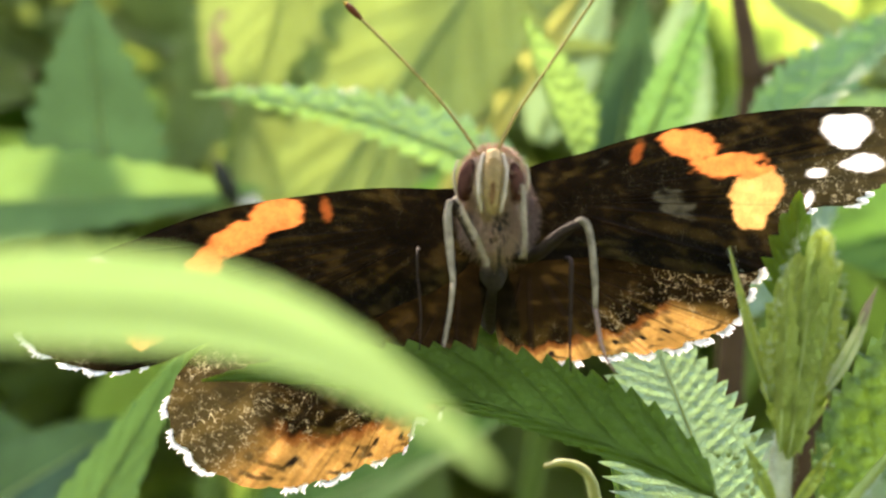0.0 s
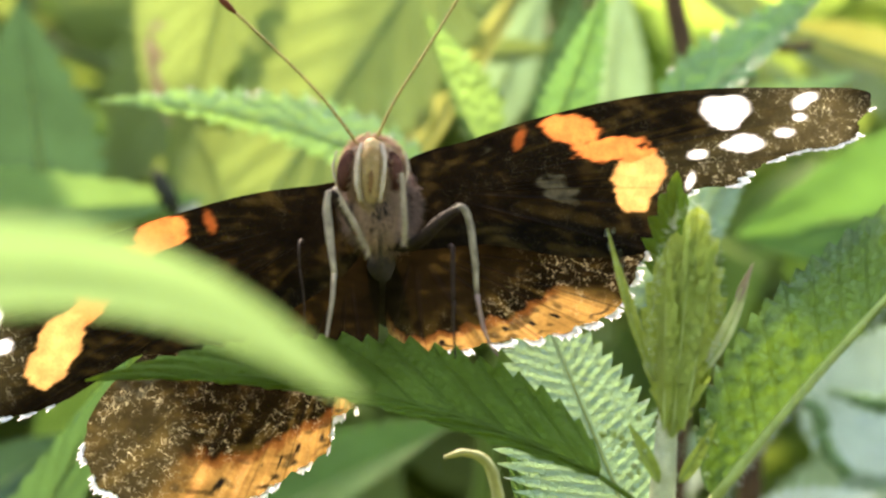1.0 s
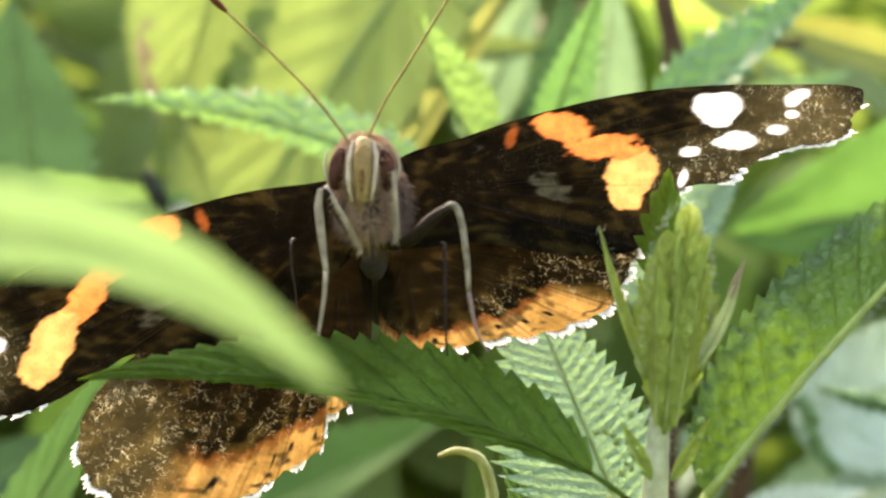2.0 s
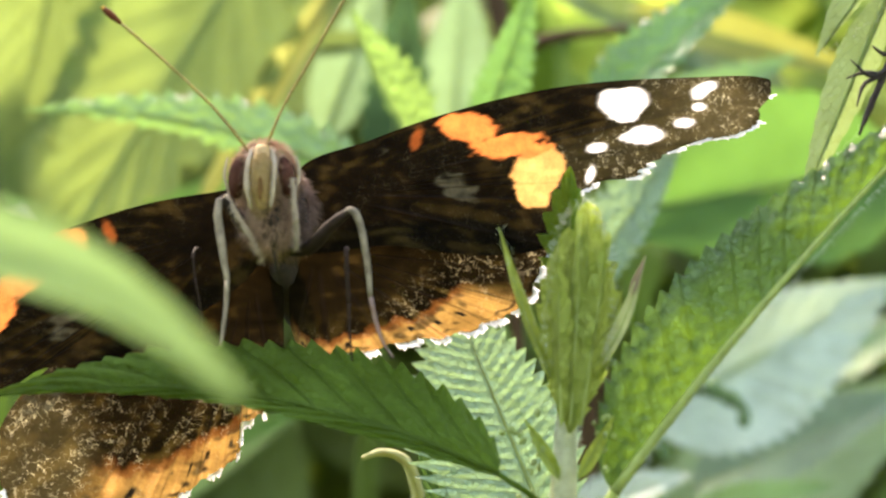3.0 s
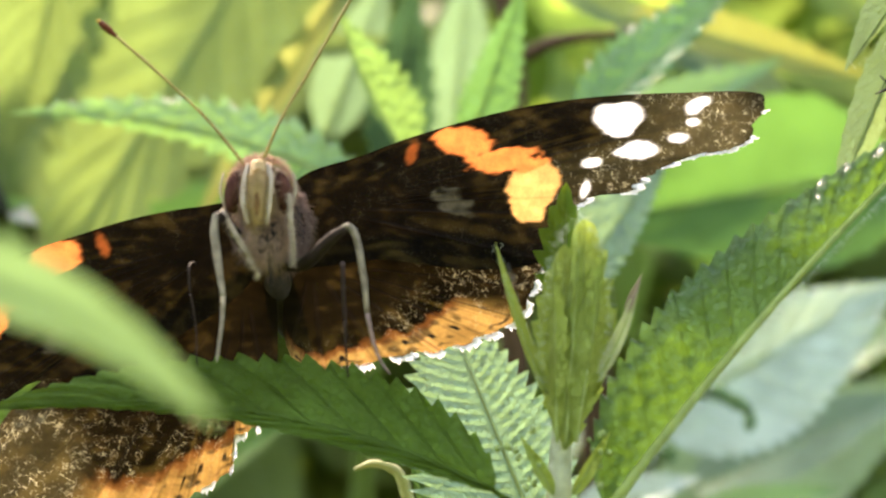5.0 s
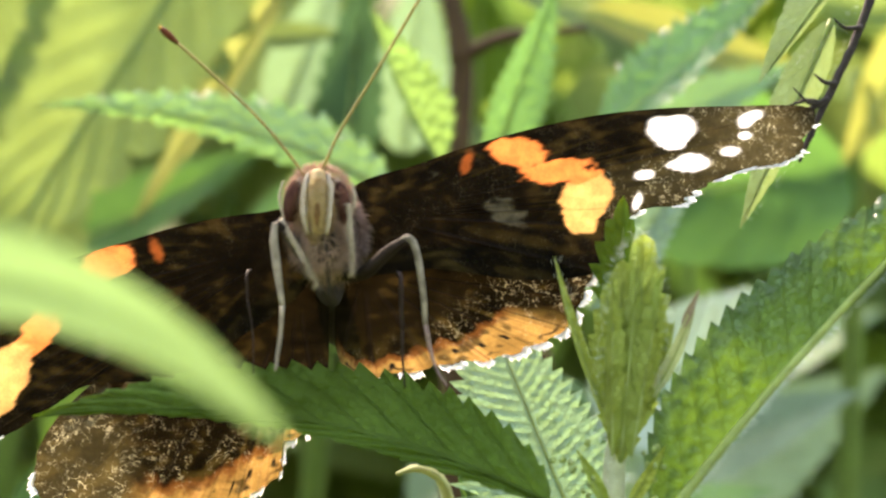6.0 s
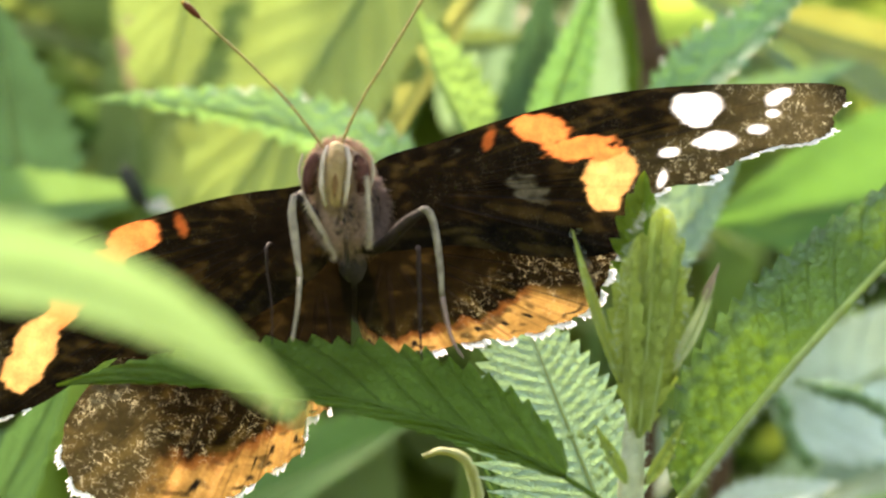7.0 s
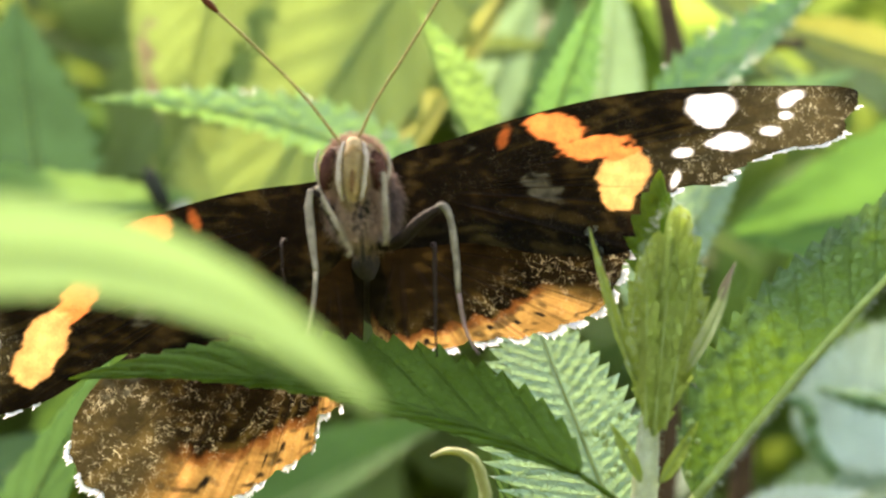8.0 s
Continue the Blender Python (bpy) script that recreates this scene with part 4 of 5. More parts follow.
    # the leaf behind the hindwing
    L((6.8, 79, -18), (0.2, 88, -2.2), (-0.1, -0.4, 0.9), (7.2, 4.2), QUILTED, "pale green quilted leaf", teeth=20, tooth=0.3, fold=(14, 18), quilt=0.006, ribs=24, pebble=0.13, cell=0.45, nu=18, ns=200, seed=5, rib=0.22, petiole=[(6.6, 72, -24), (6.9, 76, -21), (6.8, 79, -18)])
    L((4.0, 78, -22), (-1.6, 80, -12.4), (0.3, -0.8, 0.4), (2.6, 2.6), DARK_SHADE, "dark green shaded leaf", teeth=12, tooth=0.25, fold=(15, 15), quilt=0.03, rib=0.25, petiole=[(6.5, 72, -27), (5.2, 76, -24.5), (4.0, 78, -22)])
    # green flower buds at the node
    rnd = random.Random(5)
    for cx, cz, k in ((4.2, -10.2, 9), (5.2, -12.0, 8), (8.6, -9.4, 7), (4.6, -13.6, 7), (8.9, -11.4, 6)):
        for _ in range(k):
            c = (cx + rnd.gauss(0, 0.4), 70.6 + rnd.gauss(0, 0.4), cz + rnd.gauss(0, 0.5))
            ellipsoid("flower_bud", c, (rnd.uniform(0.12, 0.22), 0.18, rnd.uniform(0.12, 0.24)), BUD, n, sides=8, rings=6, at=at, lumps=0.15)
    # curled withered stub
    tube("withered_stub", [(-1.7, 86, -19.5), (-1.7, 86, -16.5), (-2.4, 86, -14.3), (-4.0, 86, -13.6), (-5.4, 86, -14.0)], [0.55, 0.42, 0.34, 0.26, 0.12], DEAD, n, "curled yellow-brown leaf stub", n=20, sides=8, rough=0.3, at=at)
    return n


HOST = host_nettle()


# ---- the leaf that hangs close before the lens ----
STALK_FOOT = (-40, 36, -721)


def hanging_leaf():
    base = (-27.0, 34.0, 0.1)
    plant = thing("hanging_leaf", "bright sunlit green leaf close to the lens", "leaf", base)
    leaf(plant, base, (-7.4, 34.0, -1.96), (0.0, -0.98, 0.12), (1.5, 1.25), HANG_LEAF, "bright sunlit blade", name="blade", at=base, teeth=16, tooth=0.06, fold=(6, 6), sway=0.06, bend=0.0,
         quilt=0.002, rib=0.08, rib_mat=HANG_LEAF, wave=0.004, sharp=0.0, hook=0.14, full=0.72)
    stalk = thing("nettle_stalk", "green nettle stalk beside the lens", "nettle", STALK_FOOT)
    tube("stem", [(-28.5, 34.5, 0.5), (-31, 35, 0), (-34, 36, -12), (-37, 36, -200), (-40, 36, -721)], [0.2, 0.5, 1.0, 1.6, 2.2], STEM_GREEN, stalk, n=30, sides=8, at=STALK_FOOT)
    return plant, base, (-7.4, 34.0, -4.7), stalk


HANGING, HANG_BASE, HANG_TIP, STALK = hanging_leaf()


# ---- leaves close behind ----
def leaf_plant(name, label, leaves, stem, radius, cat="nettle", stem_mat=None):
    foot = stem[-1]
    p = thing(name, label, cat, foot)
    tube("stem", stem, radius, stem_mat or STEM_GREEN, p, n=24, sides=8, rough=0.1, at=foot)
    for base, tip, up, width, mat, text, shape in leaves:
        leaf(p, base, tip, up, width, mat, text, at=foot, **shape)
    return p


NEIGHBOUR_FOOT = (8, 135, -721)


def neighbour_nettle():
    S = dict(teeth=16, tooth=0.3, quilt=0.012, rib=0.3)
    return leaf_plant("nettle_plant", "green nettle shoot just behind the butterfly", [
        ((-7.0, 121, 6.0), (-38.6, 118, 12.6), (0.05, -0.75, 0.66), (2.1, 4.1), MINT, "pale green serrated leaf", dict(S, quilt=0.007, sway=-0.085, bend=0.02, fold=(-30, 8), tooth=0.45, seed=6, power=0.55, pebble=0.6, cell=1.05, nu=16, ns=110)),
        ((-2.0, 121, 8.5), (-8.6, 119, 22.3), (0.4, -0.9, 0.2), (1.2, 4.6), LIT_YOUNG, "bright folded young leaf", dict(S, seed=7, pebble=0.62, cell=1.05, nu=16, ns=110, teeth=10, tooth=0.3, fold=(40, 5), sway=0.04)),
        ((2.9, 123, 8.0), (8.6, 121, 25.5), (0.3, -0.9, 0.2), (2.9, 3.1), MINT_DEEP, "upright green leaf", dict(S, seed=8, pebble=0.62, cell=1.05, nu=16, ns=110, teeth=14, fold=(22, 22))),
        ((13.5, 121, 11.5), (29.0, 117, 26.0), (-0.4, -0.75, 0.6), (5.0, 3.6), MINT_DEEP, "glossy green quilted leaf", dict(S, teeth=16, quilt=0.005, seed=9, pebble=0.62, cell=1.05, nu=16, ns=110, fold=(10, 20))),
        ((15.0, 149, 11.0), (41.4, 150, 22.7), (-0.3, -0.8, 0.5), (4.5, 4.5), MINT, "grey-green toothed leaf", dict(S, fold=(10, 10), seed=12, teeth=12)),
        ((11.0, 112, -4.5), (21.0, 113, 9.5), (-0.2, -0.8, 0.5), (4.2, 3.0), BLUE_LEAF, "grey-green serrated leaf", dict(S, fold=(12, 12), seed=10, pebble=0.62, cell=1.05, nu=16, ns=110)),
        ((-15.5, 112, -12.6), (4.0, 110, -14.6), (0.0, -0.6, 0.8), (1.0, 1.1), LIT_YOUNG, "bright green leaf under the butterfly", dict(S, seed=13, teeth=12, tooth=0.15)),
    ], [(-2, 123, 9), (1, 124, 4), (4, 124, -10), (6, 126, -80), NEIGHBOUR_FOOT], [0.5, 0.9, 1.2, 1.8, 2.6])


NEIGHBOUR = neighbour_nettle()


def still_background():
    S = dict(teeth=16, tooth=0.3, quilt=0.012, rib=0.3)
    V = dict(teeth=10, tooth=0.34, lobed=True, quilt=0.013, ribs=9, rib=0.35, ns=110, nu=10)
    leaf_plant("nettle_plant", "grey-green glossy nettle behind the shoot", [
        ((36, 158, -21), (65, 154, -3.5), (-0.25, -0.8, 0.55), (8.5, 12), SHINING, "large grey-green leaf with sheen in its pale colour", dict(S, teeth=18, tooth=0.14, quilt=0.02, fold=(22, 4), rib=0.35, wave=0.025, ns=90)),
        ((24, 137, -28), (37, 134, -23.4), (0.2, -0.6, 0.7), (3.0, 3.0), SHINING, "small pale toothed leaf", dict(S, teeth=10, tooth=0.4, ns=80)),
        ((36, 137, -30), (52, 134, -24.5), (0.1, -0.7, 0.7), (3.5, 3.5), MINT, "small green leaf", dict(S, teeth=12)),
        ((44, 170, -32), (72, 165, -18), (0.1, -0.5, 0.85), (8, 8), BLUE_LEAF, "grey-green toothed leaf", dict(S, teeth=14, tooth=0.15)),
    ], [(29.5, 152, -17), (28, 152, -28), (27, 155, -200), (27, 150, -721)], [1.2, 1.3, 2, 2.6], stem_mat=TWIG)
    leaf_plant("nettle_plant", "pale grey-green nettle further back", [
        ((42, 206, -52), (89, 200, -19), (-0.2, -0.8, 0.6), (14, 13), NETTLE_PALE, "large pale green leaf", dict(S, teeth=16, tooth=0.12, fold=(8, 8), rib=0.5)),
        ((14, 190, -40), (34, 186, -24), (0.1, -0.5, 0.8), (9, 9), BLUE_LEAF, "grey-green toothed leaf", dict(S, teeth=14, tooth=0.15)),
        ((70, 219, -24), (93, 212, -10), (-0.1, -0.6, 0.8), (6, 6), NETTLE_PALE, "pale green toothed leaf", dict(S, teeth=12, tooth=0.2, wave=0.03)),
    ], [(42, 206, -52), (44, 210, -80), (46, 212, -300), (46, 212, -721)], [0.8, 1.4, 2.2, 2.8])
    cat = thing("nettle_flower_string", "drooping green strings of nettle flowers", "nettle flower", (35.5, 138, -22))
    for pts in ([(33, 139, -13.4), (36.5, 138, -14.2), (40, 138, -15.1), (43.0, 138, -16.8), (43.4, 138, -19.1)], [(31.6, 139, -16.5), (32.2, 138, -18.2), (33.2, 138, -20.2), (35, 138, -22.3)], [(29.5, 139, -14), (31.5, 138, -15.5), (32.4, 138, -17.5)]):
        tube("string", pts, [0.35, 0.8, 0.8, 0.6], STRING, cat, n=60, sides=8, rough=1.0, at=(35.5, 138, -22))
    leaf_plant("broad_leaf_plant", "bright green broad-leaved plant in the sun", [
        ((70, 166, 11), (27, 160, 3.5), (-0.1, -0.95, 0.35), (14, 13), BROAD_LEAF, "broad bright green leaf", dict(teeth=8, tooth=0.05, quilt=0.005, ribs=8, rib=0.4, wave=0.02, ns=80)),
        ((35, 168, 31), (67, 165, 22), (0.0, -0.8, 0.5), (4.2, 4.6), GOLDEN, "golden yellow leaf", dict(teeth=8, tooth=0.1, quilt=0.01, rib=0.5)),
        ((82, 170, 33), (69, 166, 11), (0.0, -0.9, 0.3), (5, 4.5), GOLDEN, "golden yellow leaf", dict(teeth=8, tooth=0.1, quilt=0.01, rib=0.5)),
        ((24, 172, 36), (44, 170, 26), (0.1, -0.7, 0.7), (5, 5), NETTLE_YELLOW, "yellow-green leaf", dict(teeth=9, tooth=0.2, quilt=0.01, rib=0.5)),
        ((70, 215, 22), (36, 222, 46), (0.1, -0.4, 0.9), (12, 12), NETTLE_YELLOW, "broad yellow-green leaf", dict(teeth=8, tooth=0.06, quilt=0.01, rib=0.6)),
    ], [(72, 170, 24), (76, 180, -40), (76, 190, -300), (74, 190, -721)], [0.9, 1.6, 2.4, 3.2], "broad-leaved plant")
    leaf_plant("yellowing_plant", "yellow-green large-leaved plant behind", [
        ((-8, 153, 42), (-37, 150, -6), (-0.1, -0.95, 0.2), (12, 12), NETTLE_YELLOW, "large yellow-green lobed leaf", dict(V, seed=21)),
        ((-0.5, 148, 32), (-18.5, 146, 1.5), (0.35, -0.85, 0.3), (1.7, 2.1), STRAW, "narrow folded yellow leaf", dict(teeth=4, tooth=0.25, lobed=True, quilt=0.004, rib=0.3, fold=(30, 5), power=0.9, wave=0.02)),
        ((-34, 159, 47), (-42, 157, 11), (0.1, -0.95, 0.2), (6, 8), NETTLE_YELLOW, "large yellow-green lobed leaf", dict(V, seed=22)),
        ((-50, 192, 48), (-54, 190, 22), (0.2, -0.9, 0.3), (4.5, 4.5), NETTLE_YELLOW, "large yellow-green lobed leaf", dict(V, seed=23)),
        ((-44, 176, 16), (-30, 172, -8), (0.2, -0.8, 0.5), (7, 7), NETTLE_YELLOW, "large yellow-green lobed leaf", dict(V, seed=24)),
        ((-6, 161, 25), (4.5, 160, 26), (0.0, -0.9, 0.5), (2.0, 2.0), NETTLE_YELLOW, "small yellow-green leaf", dict(V, teeth=6, seed=25)),
        ((-48, 250, 60), (-74, 245, 8), (0.1, -0.8, 0.5), (14, 14), NETTLE_YELLOW, "large yellow-green lobed leaf", dict(V, seed=26)),
        ((-2, 245, 62), (-30, 240, 12), (-0.1, -0.8, 0.5), (13, 13), NETTLE_YELLOW, "large yellow-green lobed leaf", dict(V, seed=27)),
    ], [(-8, 156, 43), (-40, 200, 50), (-75, 250, -250), (-75, 250, -721)], [0.8, 1.6, 3, 4], "broad-leaved plant")
    leaf_plant("nettle_plant", "bright green nettle in the sun", [
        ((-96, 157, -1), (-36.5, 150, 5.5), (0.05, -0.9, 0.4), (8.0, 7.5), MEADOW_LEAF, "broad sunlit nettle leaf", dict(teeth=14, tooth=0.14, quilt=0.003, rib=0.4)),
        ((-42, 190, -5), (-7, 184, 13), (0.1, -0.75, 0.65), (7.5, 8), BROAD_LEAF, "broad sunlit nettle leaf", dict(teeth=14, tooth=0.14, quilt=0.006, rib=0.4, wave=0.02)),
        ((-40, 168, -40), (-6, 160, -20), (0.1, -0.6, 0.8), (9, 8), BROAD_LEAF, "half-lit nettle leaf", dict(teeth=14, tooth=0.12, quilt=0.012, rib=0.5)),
        ((-56, 112, -50), (-35.2, 110, -9.2), (0.3, -0.9, 0.3), (4.6, 4.6), MID_SHADE, "green serrated leaf with a narrow tip", dict(teeth=20, tooth=0.15, fold=(10, 10), quilt=0.01, rib=0.3, bend=-0.03)),
        ((-70, 152, -36), (-50, 148, -22), (0.1, -0.7, 0.6), (6, 6), DEEP_SHADE, "dark green shaded nettle leaf", dict(teeth=14, tooth=0.15, quilt=0.015, rib=0.5)),
        ((-90, 170, -30), (-58, 165, -37), (0.1, -0.7, 0.7), (9, 9), MID_SHADE, "dark shaded nettle leaf", dict(teeth=14, tooth=0.15, quilt=0.015, rib=0.5)),
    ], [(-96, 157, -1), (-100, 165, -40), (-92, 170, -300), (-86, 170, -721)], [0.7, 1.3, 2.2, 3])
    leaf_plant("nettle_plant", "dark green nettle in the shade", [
        ((-62, 173, 1), (-66.5, 170, 32), (0.1, -0.9, 0.3), (10.5, 9.5), DEEP_SHADE, "large toothed leaf with shade in its dark green", dict(teeth=10, tooth=0.3, quilt=0.012, rib=0.4, power=0.6)),
        ((4.5, 161, 7), (6.6, 160, 34), (0.1, -0.9, 0.3), (5.0, 4.6), DEEP_SHADE, "leaf with shade in its dark green", dict(teeth=10, tooth=0.3, quilt=0.015, rib=0.3)),
        ((-5, 173, 15), (3.5, 170, 37), (0.1, -0.8, 0.5), (5, 4.6), BLUE_LEAF, "pale grey-green leaf", dict(teeth=12, tooth=0.15, quilt=0.015, rib=0.4)),
        ((12, 176, 12), (14, 174, 38), (0.1, -0.7, 0.6), (6, 6), BLUE_LEAF, "grey-green leaf", dict(teeth=12, tooth=0.2, quilt=0.015, rib=0.4)),
        ((-8, 178, -6), (6, 174, 12), (0.1, -0.7, 0.6), (7, 7), MINT_DEEP, "green leaf in half shade", dict(teeth=12, tooth=0.2, quilt=0.015, rib=0.4)),
        ((26, 252, 25), (26, 250, 52), (0.2, -0.9, 0.3), (9, 8), NETTLE_SHADE, "green leaf in half shade", dict(teeth=12, tooth=0.15, quilt=0.02, rib=0.6)),
    ], [(4, 182, 12), (0, 200, -20), (-10, 240, -200), (-20, 250, -721)], [0.8, 1.6, 3, 4])
    spray = thing("withered_leaf", "brown withered leaf among the green ones", "leaf", (-46, 172, -721))
    tube("stalk", [(-46, 169, 33), (-46, 171, 12), (-46, 172, -200), (-46, 172, -721)], [0.3, 0.5, 1.2, 2.0], STEM_GREEN, spray, n=24, sides=8, at=(-46, 172, -721))
    leaf(spray, (-46.5, 168, 30), (-45, 167, 15), (0.2, -0.9, 0.1), (3.6, 3.2), WITHERED, "brown curled blade", name="blade", at=(-46, 172, -721), teeth=6, tooth=0.2, fold=(25, 25), wave=0.05, rib=0.3, rib_mat=TWIG)
    leaf(spray, (-42, 152, 5.5), (-36.5, 150, 2.8), (0.1, -0.7, 0.6), (1.5, 1.5), BLEACHED, "bleached papery blade", name="blade", at=(-46, 172, -721), teeth=5, tooth=0.2, fold=(15, 15), wave=0.08, rib=0.15, rib_mat=TWIG)
    tube("seed_head", [(-43.2, 151, 8.6), (-42.4, 150.5, 7.2), (-41.2, 150, 5.2), (-40.4, 150, 3.6)], [0.3, 1.0, 1.1, 0.4], SEED, spray, "dark brown seed head", n=16, sides=10, rough=0.3, at=(-46, 172, -721))
    twig = thing("dead_twig", "bent reddish-brown dead twig", "twig", (20, 155, -721))
    tube("stalk", [(15.6, 151, 48), (16.6, 151, 33), (18.4, 150, 23), (18.6, 150.5, 10), (19, 152, -80), (20, 155, -721)], [1.1, 1.2, 1.3, 1.3, 1.8, 2.4], TWIG, twig, n=30, sides=10, rough=0.2, at=(20, 155, -721))
    tube("side_twig", [(18.4, 149.6, 22), (23.5, 149, 24.4), (33, 149, 25.6)], [0.9, 0.75, 0.45], TWIG, twig, n=14, sides=8, rough=0.25, at=(20, 155, -721))


still_background()


# ---- the spiny dried shoot beside the tall leaf ----
DRIED_FOOT = (40.0, 86.0, -721)


def dried_shoot():
    foot = DRIED_FOOT
    p = thing("dried_shoot", "pale hairy rolled leaves on a dark spiny stalk", "dried plant", foot)
    tube("stalk", [(34.5, 85, 24), (32.2, 84, 17), (30.2, 83.6, 12.5), (28.6, 83.4, 9.0), (28.0, 83.4, 7.4)], [0.3, 0.3, 0.26, 0.22, 0.08], FUR_DARK, p, "thin dark spiny stalk", n=30, sides=8, rough=0.35, at=foot)
    for a, m, c in (((29.8, 83.4, 11.6), (28.6, 83.2, 11.2), (27.3, 83.0, 12.2)), ((29.5, 83.4, 11.3), (28.2, 83.2, 11.4), (27.0, 83.0, 11.0)), ((29.3, 83.4, 11.2), (28.2, 83.2, 10.6), (27.7, 83.0, 9.2)),
                    ((30.2, 83.4, 12.6), (29.4, 83.0, 12.6), (28.7, 83.0, 13.1)), ((32.0, 83.8, 16.4), (30.8, 83.4, 16.2), (29.9, 83.2, 16.8))):
        tube("spine", [a, m, c], [0.2, 0.14, 0.04], FUR_DARK, p, n=8, sides=6, rough=0.3, at=foot)
    for base, tip, half in (((32.0, 84.6, 22), (25.4, 84.2, 12.6), (0.6, 2.2)), ((30.4, 85.0, 17), (24.6, 84.8, 3.0), (1.5, 1.9))):
        leaf(p, base, tip, (-0.25, -0.95, 0.1), half, PALE_YOUNG, "pale green rolled hairy leaf", at=foot, teeth=9, tooth=0.12, fold=(-20, -20), quilt=0.008, rib=0.22)
        b0, t0 = Vector(base), Vector(tip)
        side = (t0 - b0).normalized().cross(Vector((0, 1, 0)))
        hairy([b0 + side * half[1] * 0.6, b0.lerp(t0, 0.3) + side * half[1], b0.lerp(t0, 0.6) + side * half[1] * 0.85, t0], 120, 31, 0.05, p, 0.4, foot)
    tube("stem", [(34.5, 85, 24), (38, 86, 18), (40, 86, -20), foot], [0.5, 0.7, 1.2, 2.4], STEM_GREEN, p, n=24, sides=8, at=foot)
    return p


dried_shoot().location.x += 10 * MM


# ---- the thicket behind ----
def thicket(name, label, count, mat, box, size, seed, rise=None):
    """Countless leaves of far plants, joined; each a small toothed blade at its own slant. rise: height gained with the distance ahead."""
    rnd = random.Random(seed)
    kinds = [leaf_blade(1.0, 0.3, 0.3, teeth=8, tooth=0.15, bend=b, fold=(12, 12), quilt=0.02, ns=16, nu=2, seed=i) for i, b in enumerate((0.04, 0.1, -0.05))]
    kinds = [(np.array([tuple(q) for q in v]), f, uvl) for v, f, uvl, _m in kinds]
    verts, faces, uvs = [], [], []
    (x0, x1), (y0, y1), (z0, z1) = box
    n0 = 0
    for _ in range(count):
        x, y = rnd.uniform(x0, x1), rnd.uniform(y0, y1)
        z = rnd.uniform(z0, z1 if rise is None else min(z1, rise * abs(y) + 12))
        v, f, uvl = kinds[rnd.randrange(3)]
        turn = np.array(Euler((rnd.gauss(0.5, 0.5), rnd.gauss(0.3, 0.5), rnd.uniform(0, 6.28))).to_matrix()) * rnd.uniform(*size)
        verts.append(v @ turn.T + np.array((x, y, z)) * MM)
        faces += [tuple(i + n0 for i in face) for face in f]
        uvs += uvl
        n0 += len(v)
    tagged(mesh_object(name, np.vstack(verts), faces, mat, uvs=uvs), label, "foliage", kind="stuff")


def stalks(label, count, boxes, seed):
    """Upright stems of the thicket, from the ground to their tops."""
    rnd = random.Random(seed)
    verts, faces = [], []
    for _ in range(count):
        (x0, x1), (y0, y1), (z0, z1) = boxes[rnd.randrange(len(boxes))]
        x, y, top = rnd.uniform(x0, x1), rnd.uniform(y0, y1), rnd.uniform(z0, z1)
        lean = (rnd.gauss(0, 40), rnd.gauss(0, 40))
        k = len(verts)
        for s in (0, 0.35, 0.7, 1):
            for a in range(5):
                r = (3.2 - 2.2 * s)
                verts.append(((x + lean[0] * s * s + r * math.cos(a * 1.257)) * MM, (y + lean[1] * s * s + r * math.sin(a * 1.257)) * MM, (-740 + (top + 740) * s) * MM))
        for i in range(3):
            for a in range(5):
                c = (a + 1) % 5
                faces.append((k + i * 5 + a, k + i * 5 + c, k + i * 5 + 5 + c, k + i * 5 + 5 + a))
    tagged(mesh_object("stems", verts, faces, STEM_GREEN), label, "plant stems", kind="stuff")


BEHIND = ((-420, 420), (270, 700), (-300, 190))
thicket("foliage", "mixed green leaves of the thicket behind", 620, FAR_LEAF, BEHIND, (35, 75), 21, 0.25)
thicket("foliage", "thicket leaves with sunlight in their pale green", 800, SOFT_LEAF, BEHIND, (35, 70), 22, 0.25)
thicket("foliage", "yellow-green leaves of the thicket", 460, NETTLE_YELLOW, BEHIND, (35, 80), 23, 0.25)
thicket("foliage", "thicket leaves with shade in their dark green", 200, DARK_SHADE, BEHIND, (35, 75), 24, 0.25)
thicket("foliage", "green leaves of the hedge far behind", 1900, FAR_LEAF, ((-1300, 1300), (700, 1700), (-700, 560)), (70, 150), 25, 0.36)
thicket("foliage", "close green leaves of the hedge", 1500, FAR_LEAF, ((-450, 700), (700, 1250), (-200, 340)), (70, 140), 33)
thicket("foliage", "half-shaded leaves of the thicket", 200, FAR_LEAF, ((60, 280), (290, 600), (-120, 150)), (30, 60), 34, 0.25)
thicket("foliage", "yellow sunlit leaves of the thicket", 260, NETTLE_YELLOW, ((-170, 60), (270, 420), (-60, 120)), (30, 60), 35, 0.3)
# never in view: added to throw green light on the butterfly's front
thicket("foliage", "unseen leaves added behind the camera for green bounce light", 700, SOFT_LEAF, ((-1000, 1000), (-1000, -260), (-700, 150)), (60, 130), 26)
# taller unseen foliage, added to keep blue sky light off the front
thicket("foliage", "unseen tall leaves added behind the camera to block blue sky", 1000, FAR_LEAF, ((-1500, 1500), (-1800, -900), (-700, 800)), (130, 260), 27)
for number, x in ((28, -900), (29, 900)):
    thicket("foliage", "leaves of the nettles at the sides", 800, SOFT_LEAF, ((x - 480, x + 480), (-300, 800), (-700, 120)), (50, 110), number)
thicket("undergrowth", "low leaves growing beneath the nettles", 2200, FAR_LEAF, ((-1500, 1500), (-1500, 1700), (-720, -420)), (60, 130), 30)
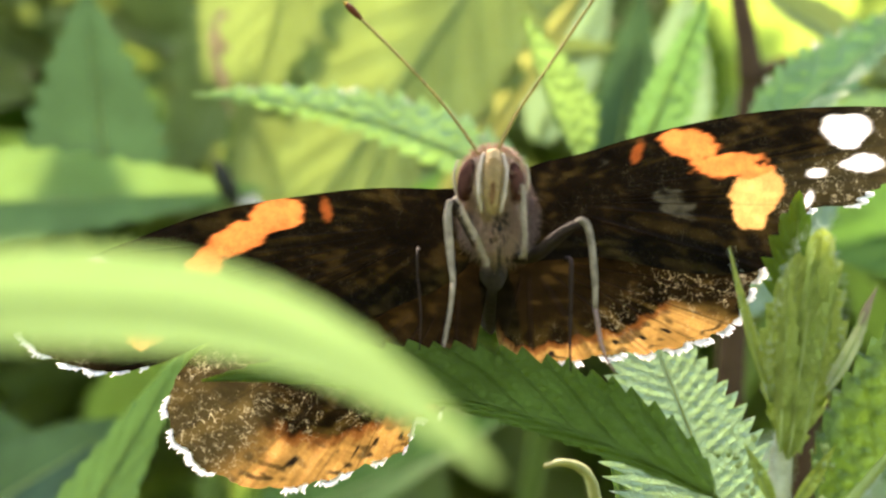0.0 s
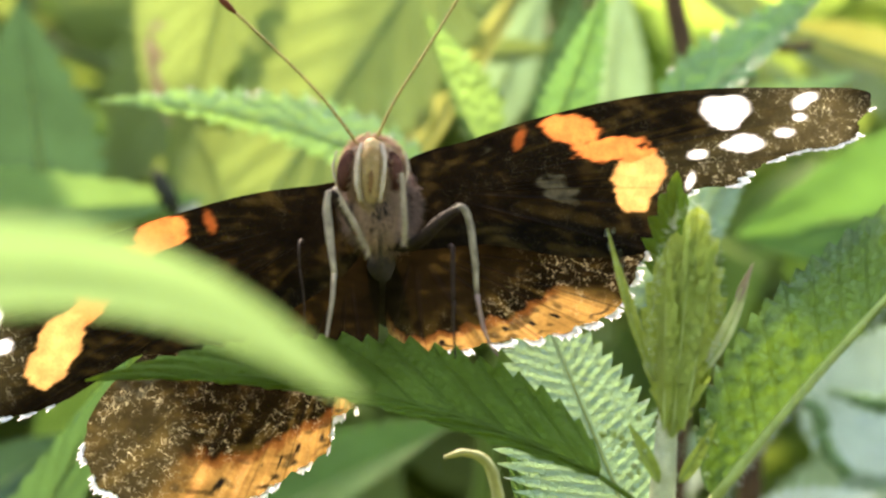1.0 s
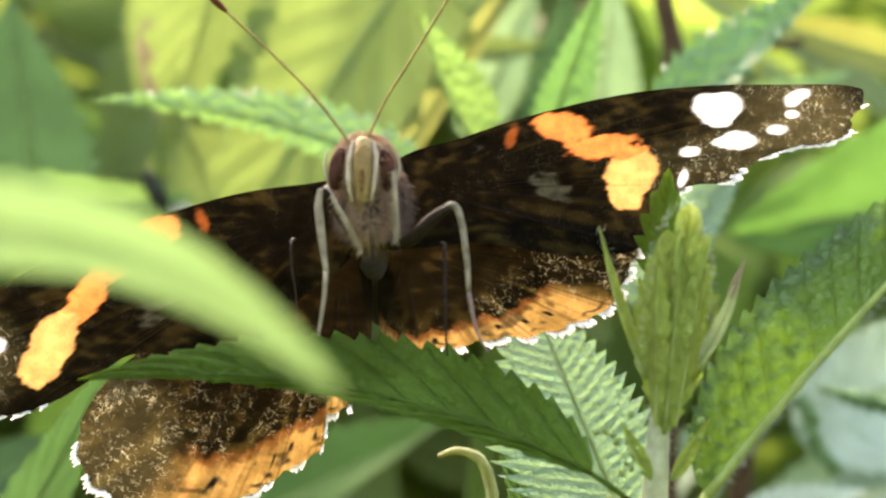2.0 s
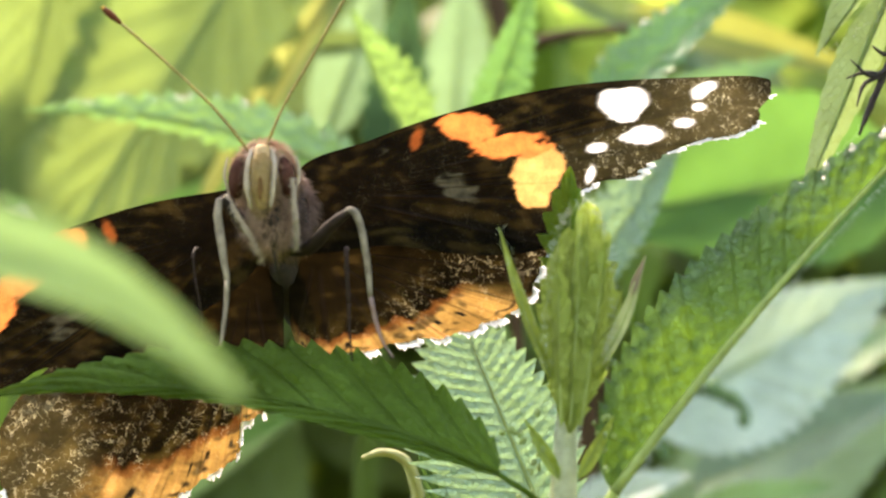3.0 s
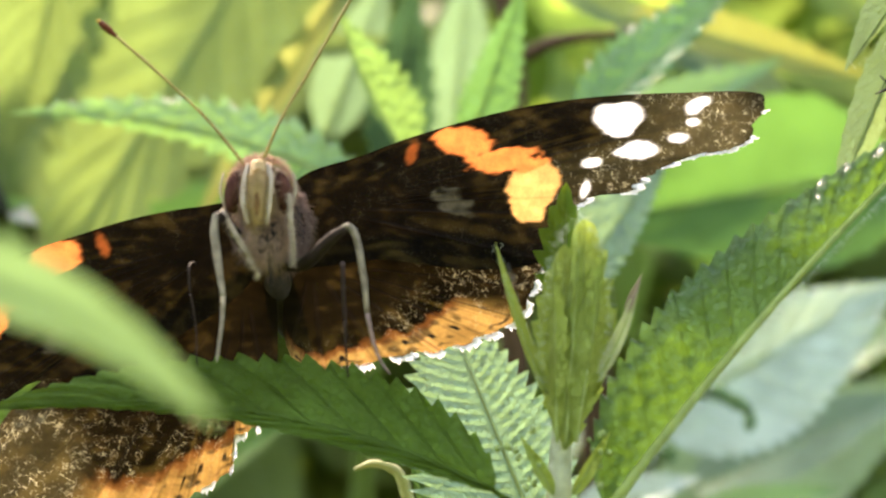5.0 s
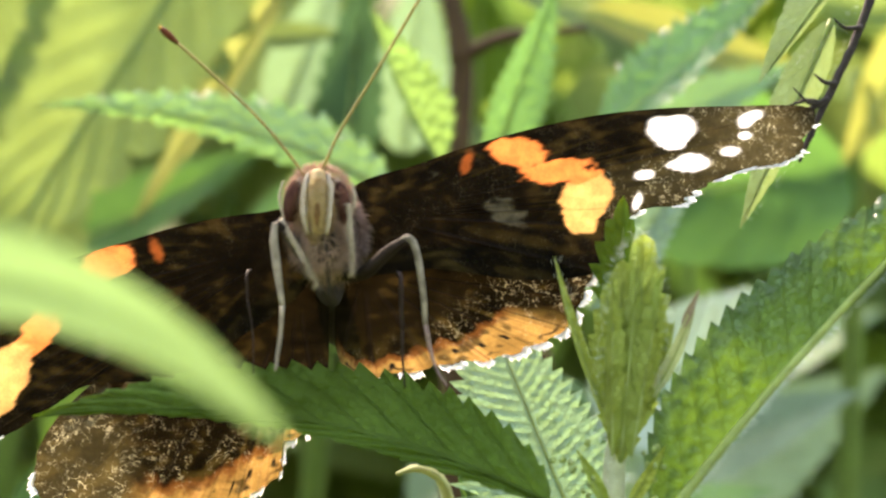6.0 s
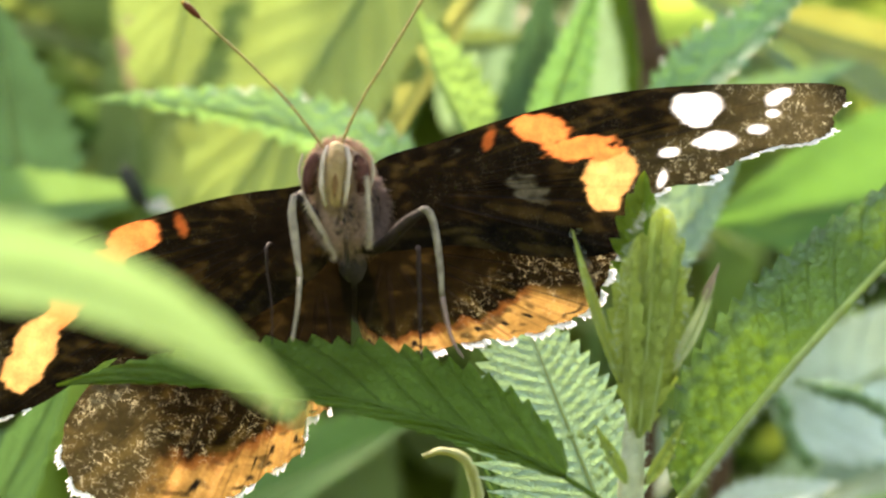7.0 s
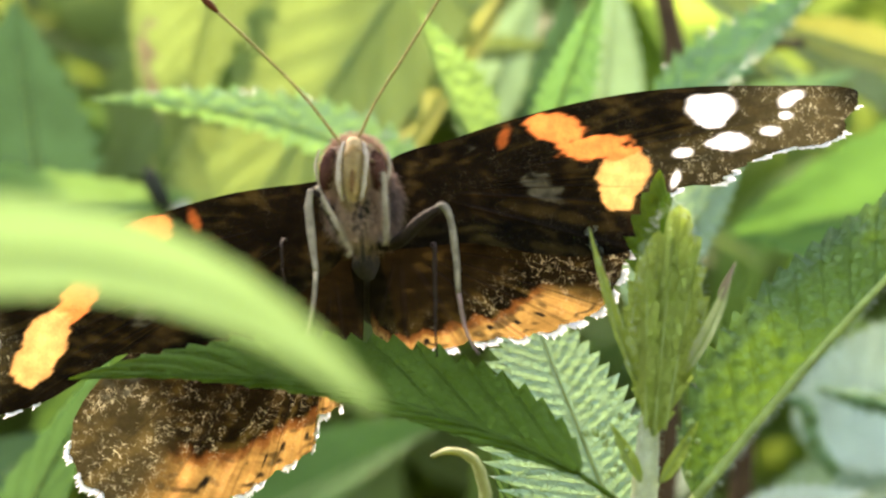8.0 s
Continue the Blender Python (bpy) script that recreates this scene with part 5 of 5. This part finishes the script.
thicket("undergrowth", "lower leaves of the nettles", 700, NETTLE_YELLOW, ((-420, 420), (-200, 700), (-500, -200)), (45, 90), 31)
thicket("undergrowth", "low herbs round the nettle patch", 1800, FAR_LEAF, ((-2800, 2800), (-2800, 2800), (-735, -650)), (50, 110), 36)
stalks("green stems of the nettle thicket", 420, [((-420, 420), (300, 700), (-100, 60)), ((-1300, 1300), (700, 1600), (-50, 250)), ((-1300, -450), (-300, 800), (-200, 50)), ((450, 1300), (-300, 800), (-200, 50)),
                                                  ((-1000, 1000), (-1200, -300), (-200, 80))], 32)


# ---- what moves ----
def motions():
    """Gusts push the nettle with the butterfly and its neighbours aside; the hanging leaf sways on its own; the two wings on one side sink as they open."""
    # seconds, the tip's way aside and up in millimetres, the blade's tilt in degrees
    sway = [(0, -1.4, -1.1, 4.0), (0.2, -2.1, -0.9, 5.0), (0.5, 3.0, -0.8, 4.0), (0.6, 2.25, -1.27, 3.7), (0.7, 1.95, -1.33, 3.3), (0.8, 0.1, -0.3, 3.0), (0.9, 0.05, -0.15, 1.5), (1, 0.0, 0.0, 0.0), (1.2, 1.5, -0.3, 3.0), (2.3, -0.5, -0.3, 7.0), (2.4, -1.15, -0.7, 8.0), (2.5, -0.8, -1.1, 9.0), (2.6, 1.15, -0.75, 9.5), (2.7, 1.9, 0.2, 10.0), (3, 2.6, 0.5, 9.0), (3.5, 1.3, 1.3, 8.0), (4, 1.7, 0.9, 8.0), (4.2, 1.7, 0.8, 8.0), (5.3, 1.4, 1.4, 7.0), (5.5, 2.9, 2.3, 7.0), (5.7, 1.2, 1.95, 7.0), (5.9, -1.3, 2.2, 7.0), (6, -0.4, 1.8, 7.0), (6.1, 1.1, 0.8, 7.5), (6.2, -0.6, 0.6, 8.0), (6.5, 1.2, 0.8, 8.0), (6.6, 3.71, 0.23, 7.4), (6.7, 4.44, -0.05, 6.8), (6.8, 3.16, -0.05, 6.2), (6.9, 2.09, 0.37, 5.6), (7, 1.3, 0.1, 5.0), (7.2, 1.71, -0.26, 4.6), (7.3, 1.89, 0.16, 4.4), (7.4, 0.65, 0.26, 4.2), (7.5, -0.1, 0.5, 4.0), (7.6, 1.01, 0.24, 4.0), (7.7, 1.6, -0.01, 4.0), (7.8, 0.7, -0.19, 4.0), (7.9, 1.19, -0.14, 4.0), (8, 1.9, -0.1, 4.0)]
    rows = []
    for t, dx, dz, tilt in sway:
        lean = -14 * max(0.0, min(1.0, 2.2 - abs(t - 4.1) / 1.0))
        turn = pose(0, 0, 0, lean, tilt - 10, 0)
        tip = Vector(HANG_TIP) + Vector((dx + wind(t), 0, dz))
        rows.append((t, Matrix.Translation((tip - turn.to_3x3() @ (Vector(HANG_TIP) - Vector(HANG_BASE))) * MM) @ turn))
    walk(HANGING, rows)
    for carried, (x, y, z) in ((butterfly, BODY), (HOST, HOST_FOOT), (NEIGHBOUR, NEIGHBOUR_FOOT), (STALK, STALK_FOOT)):
        walk(carried, [(row[0], pose((x + wind(row[0])) * MM, y * MM, z * MM)) for row in PATH])
    turns = [(0.0, 6.5, 8.8), (0.2, 1.2, 1.0), (0.5, 1.0, 0.3), (1.0, 0.0, 0.0), (8.0, 0.0, 0.0)]
    for part_of, hinge, k in ((LEFT_FORE, FORE_HINGE, 1), (LEFT_HIND, HIND_HINGE, 2)):
        place = (Vector(hinge) - Vector(BODY)) * MM
        walk(part_of, [(row[0], pose(*place, 0, row[k], 0)) for row in turns])


motions()
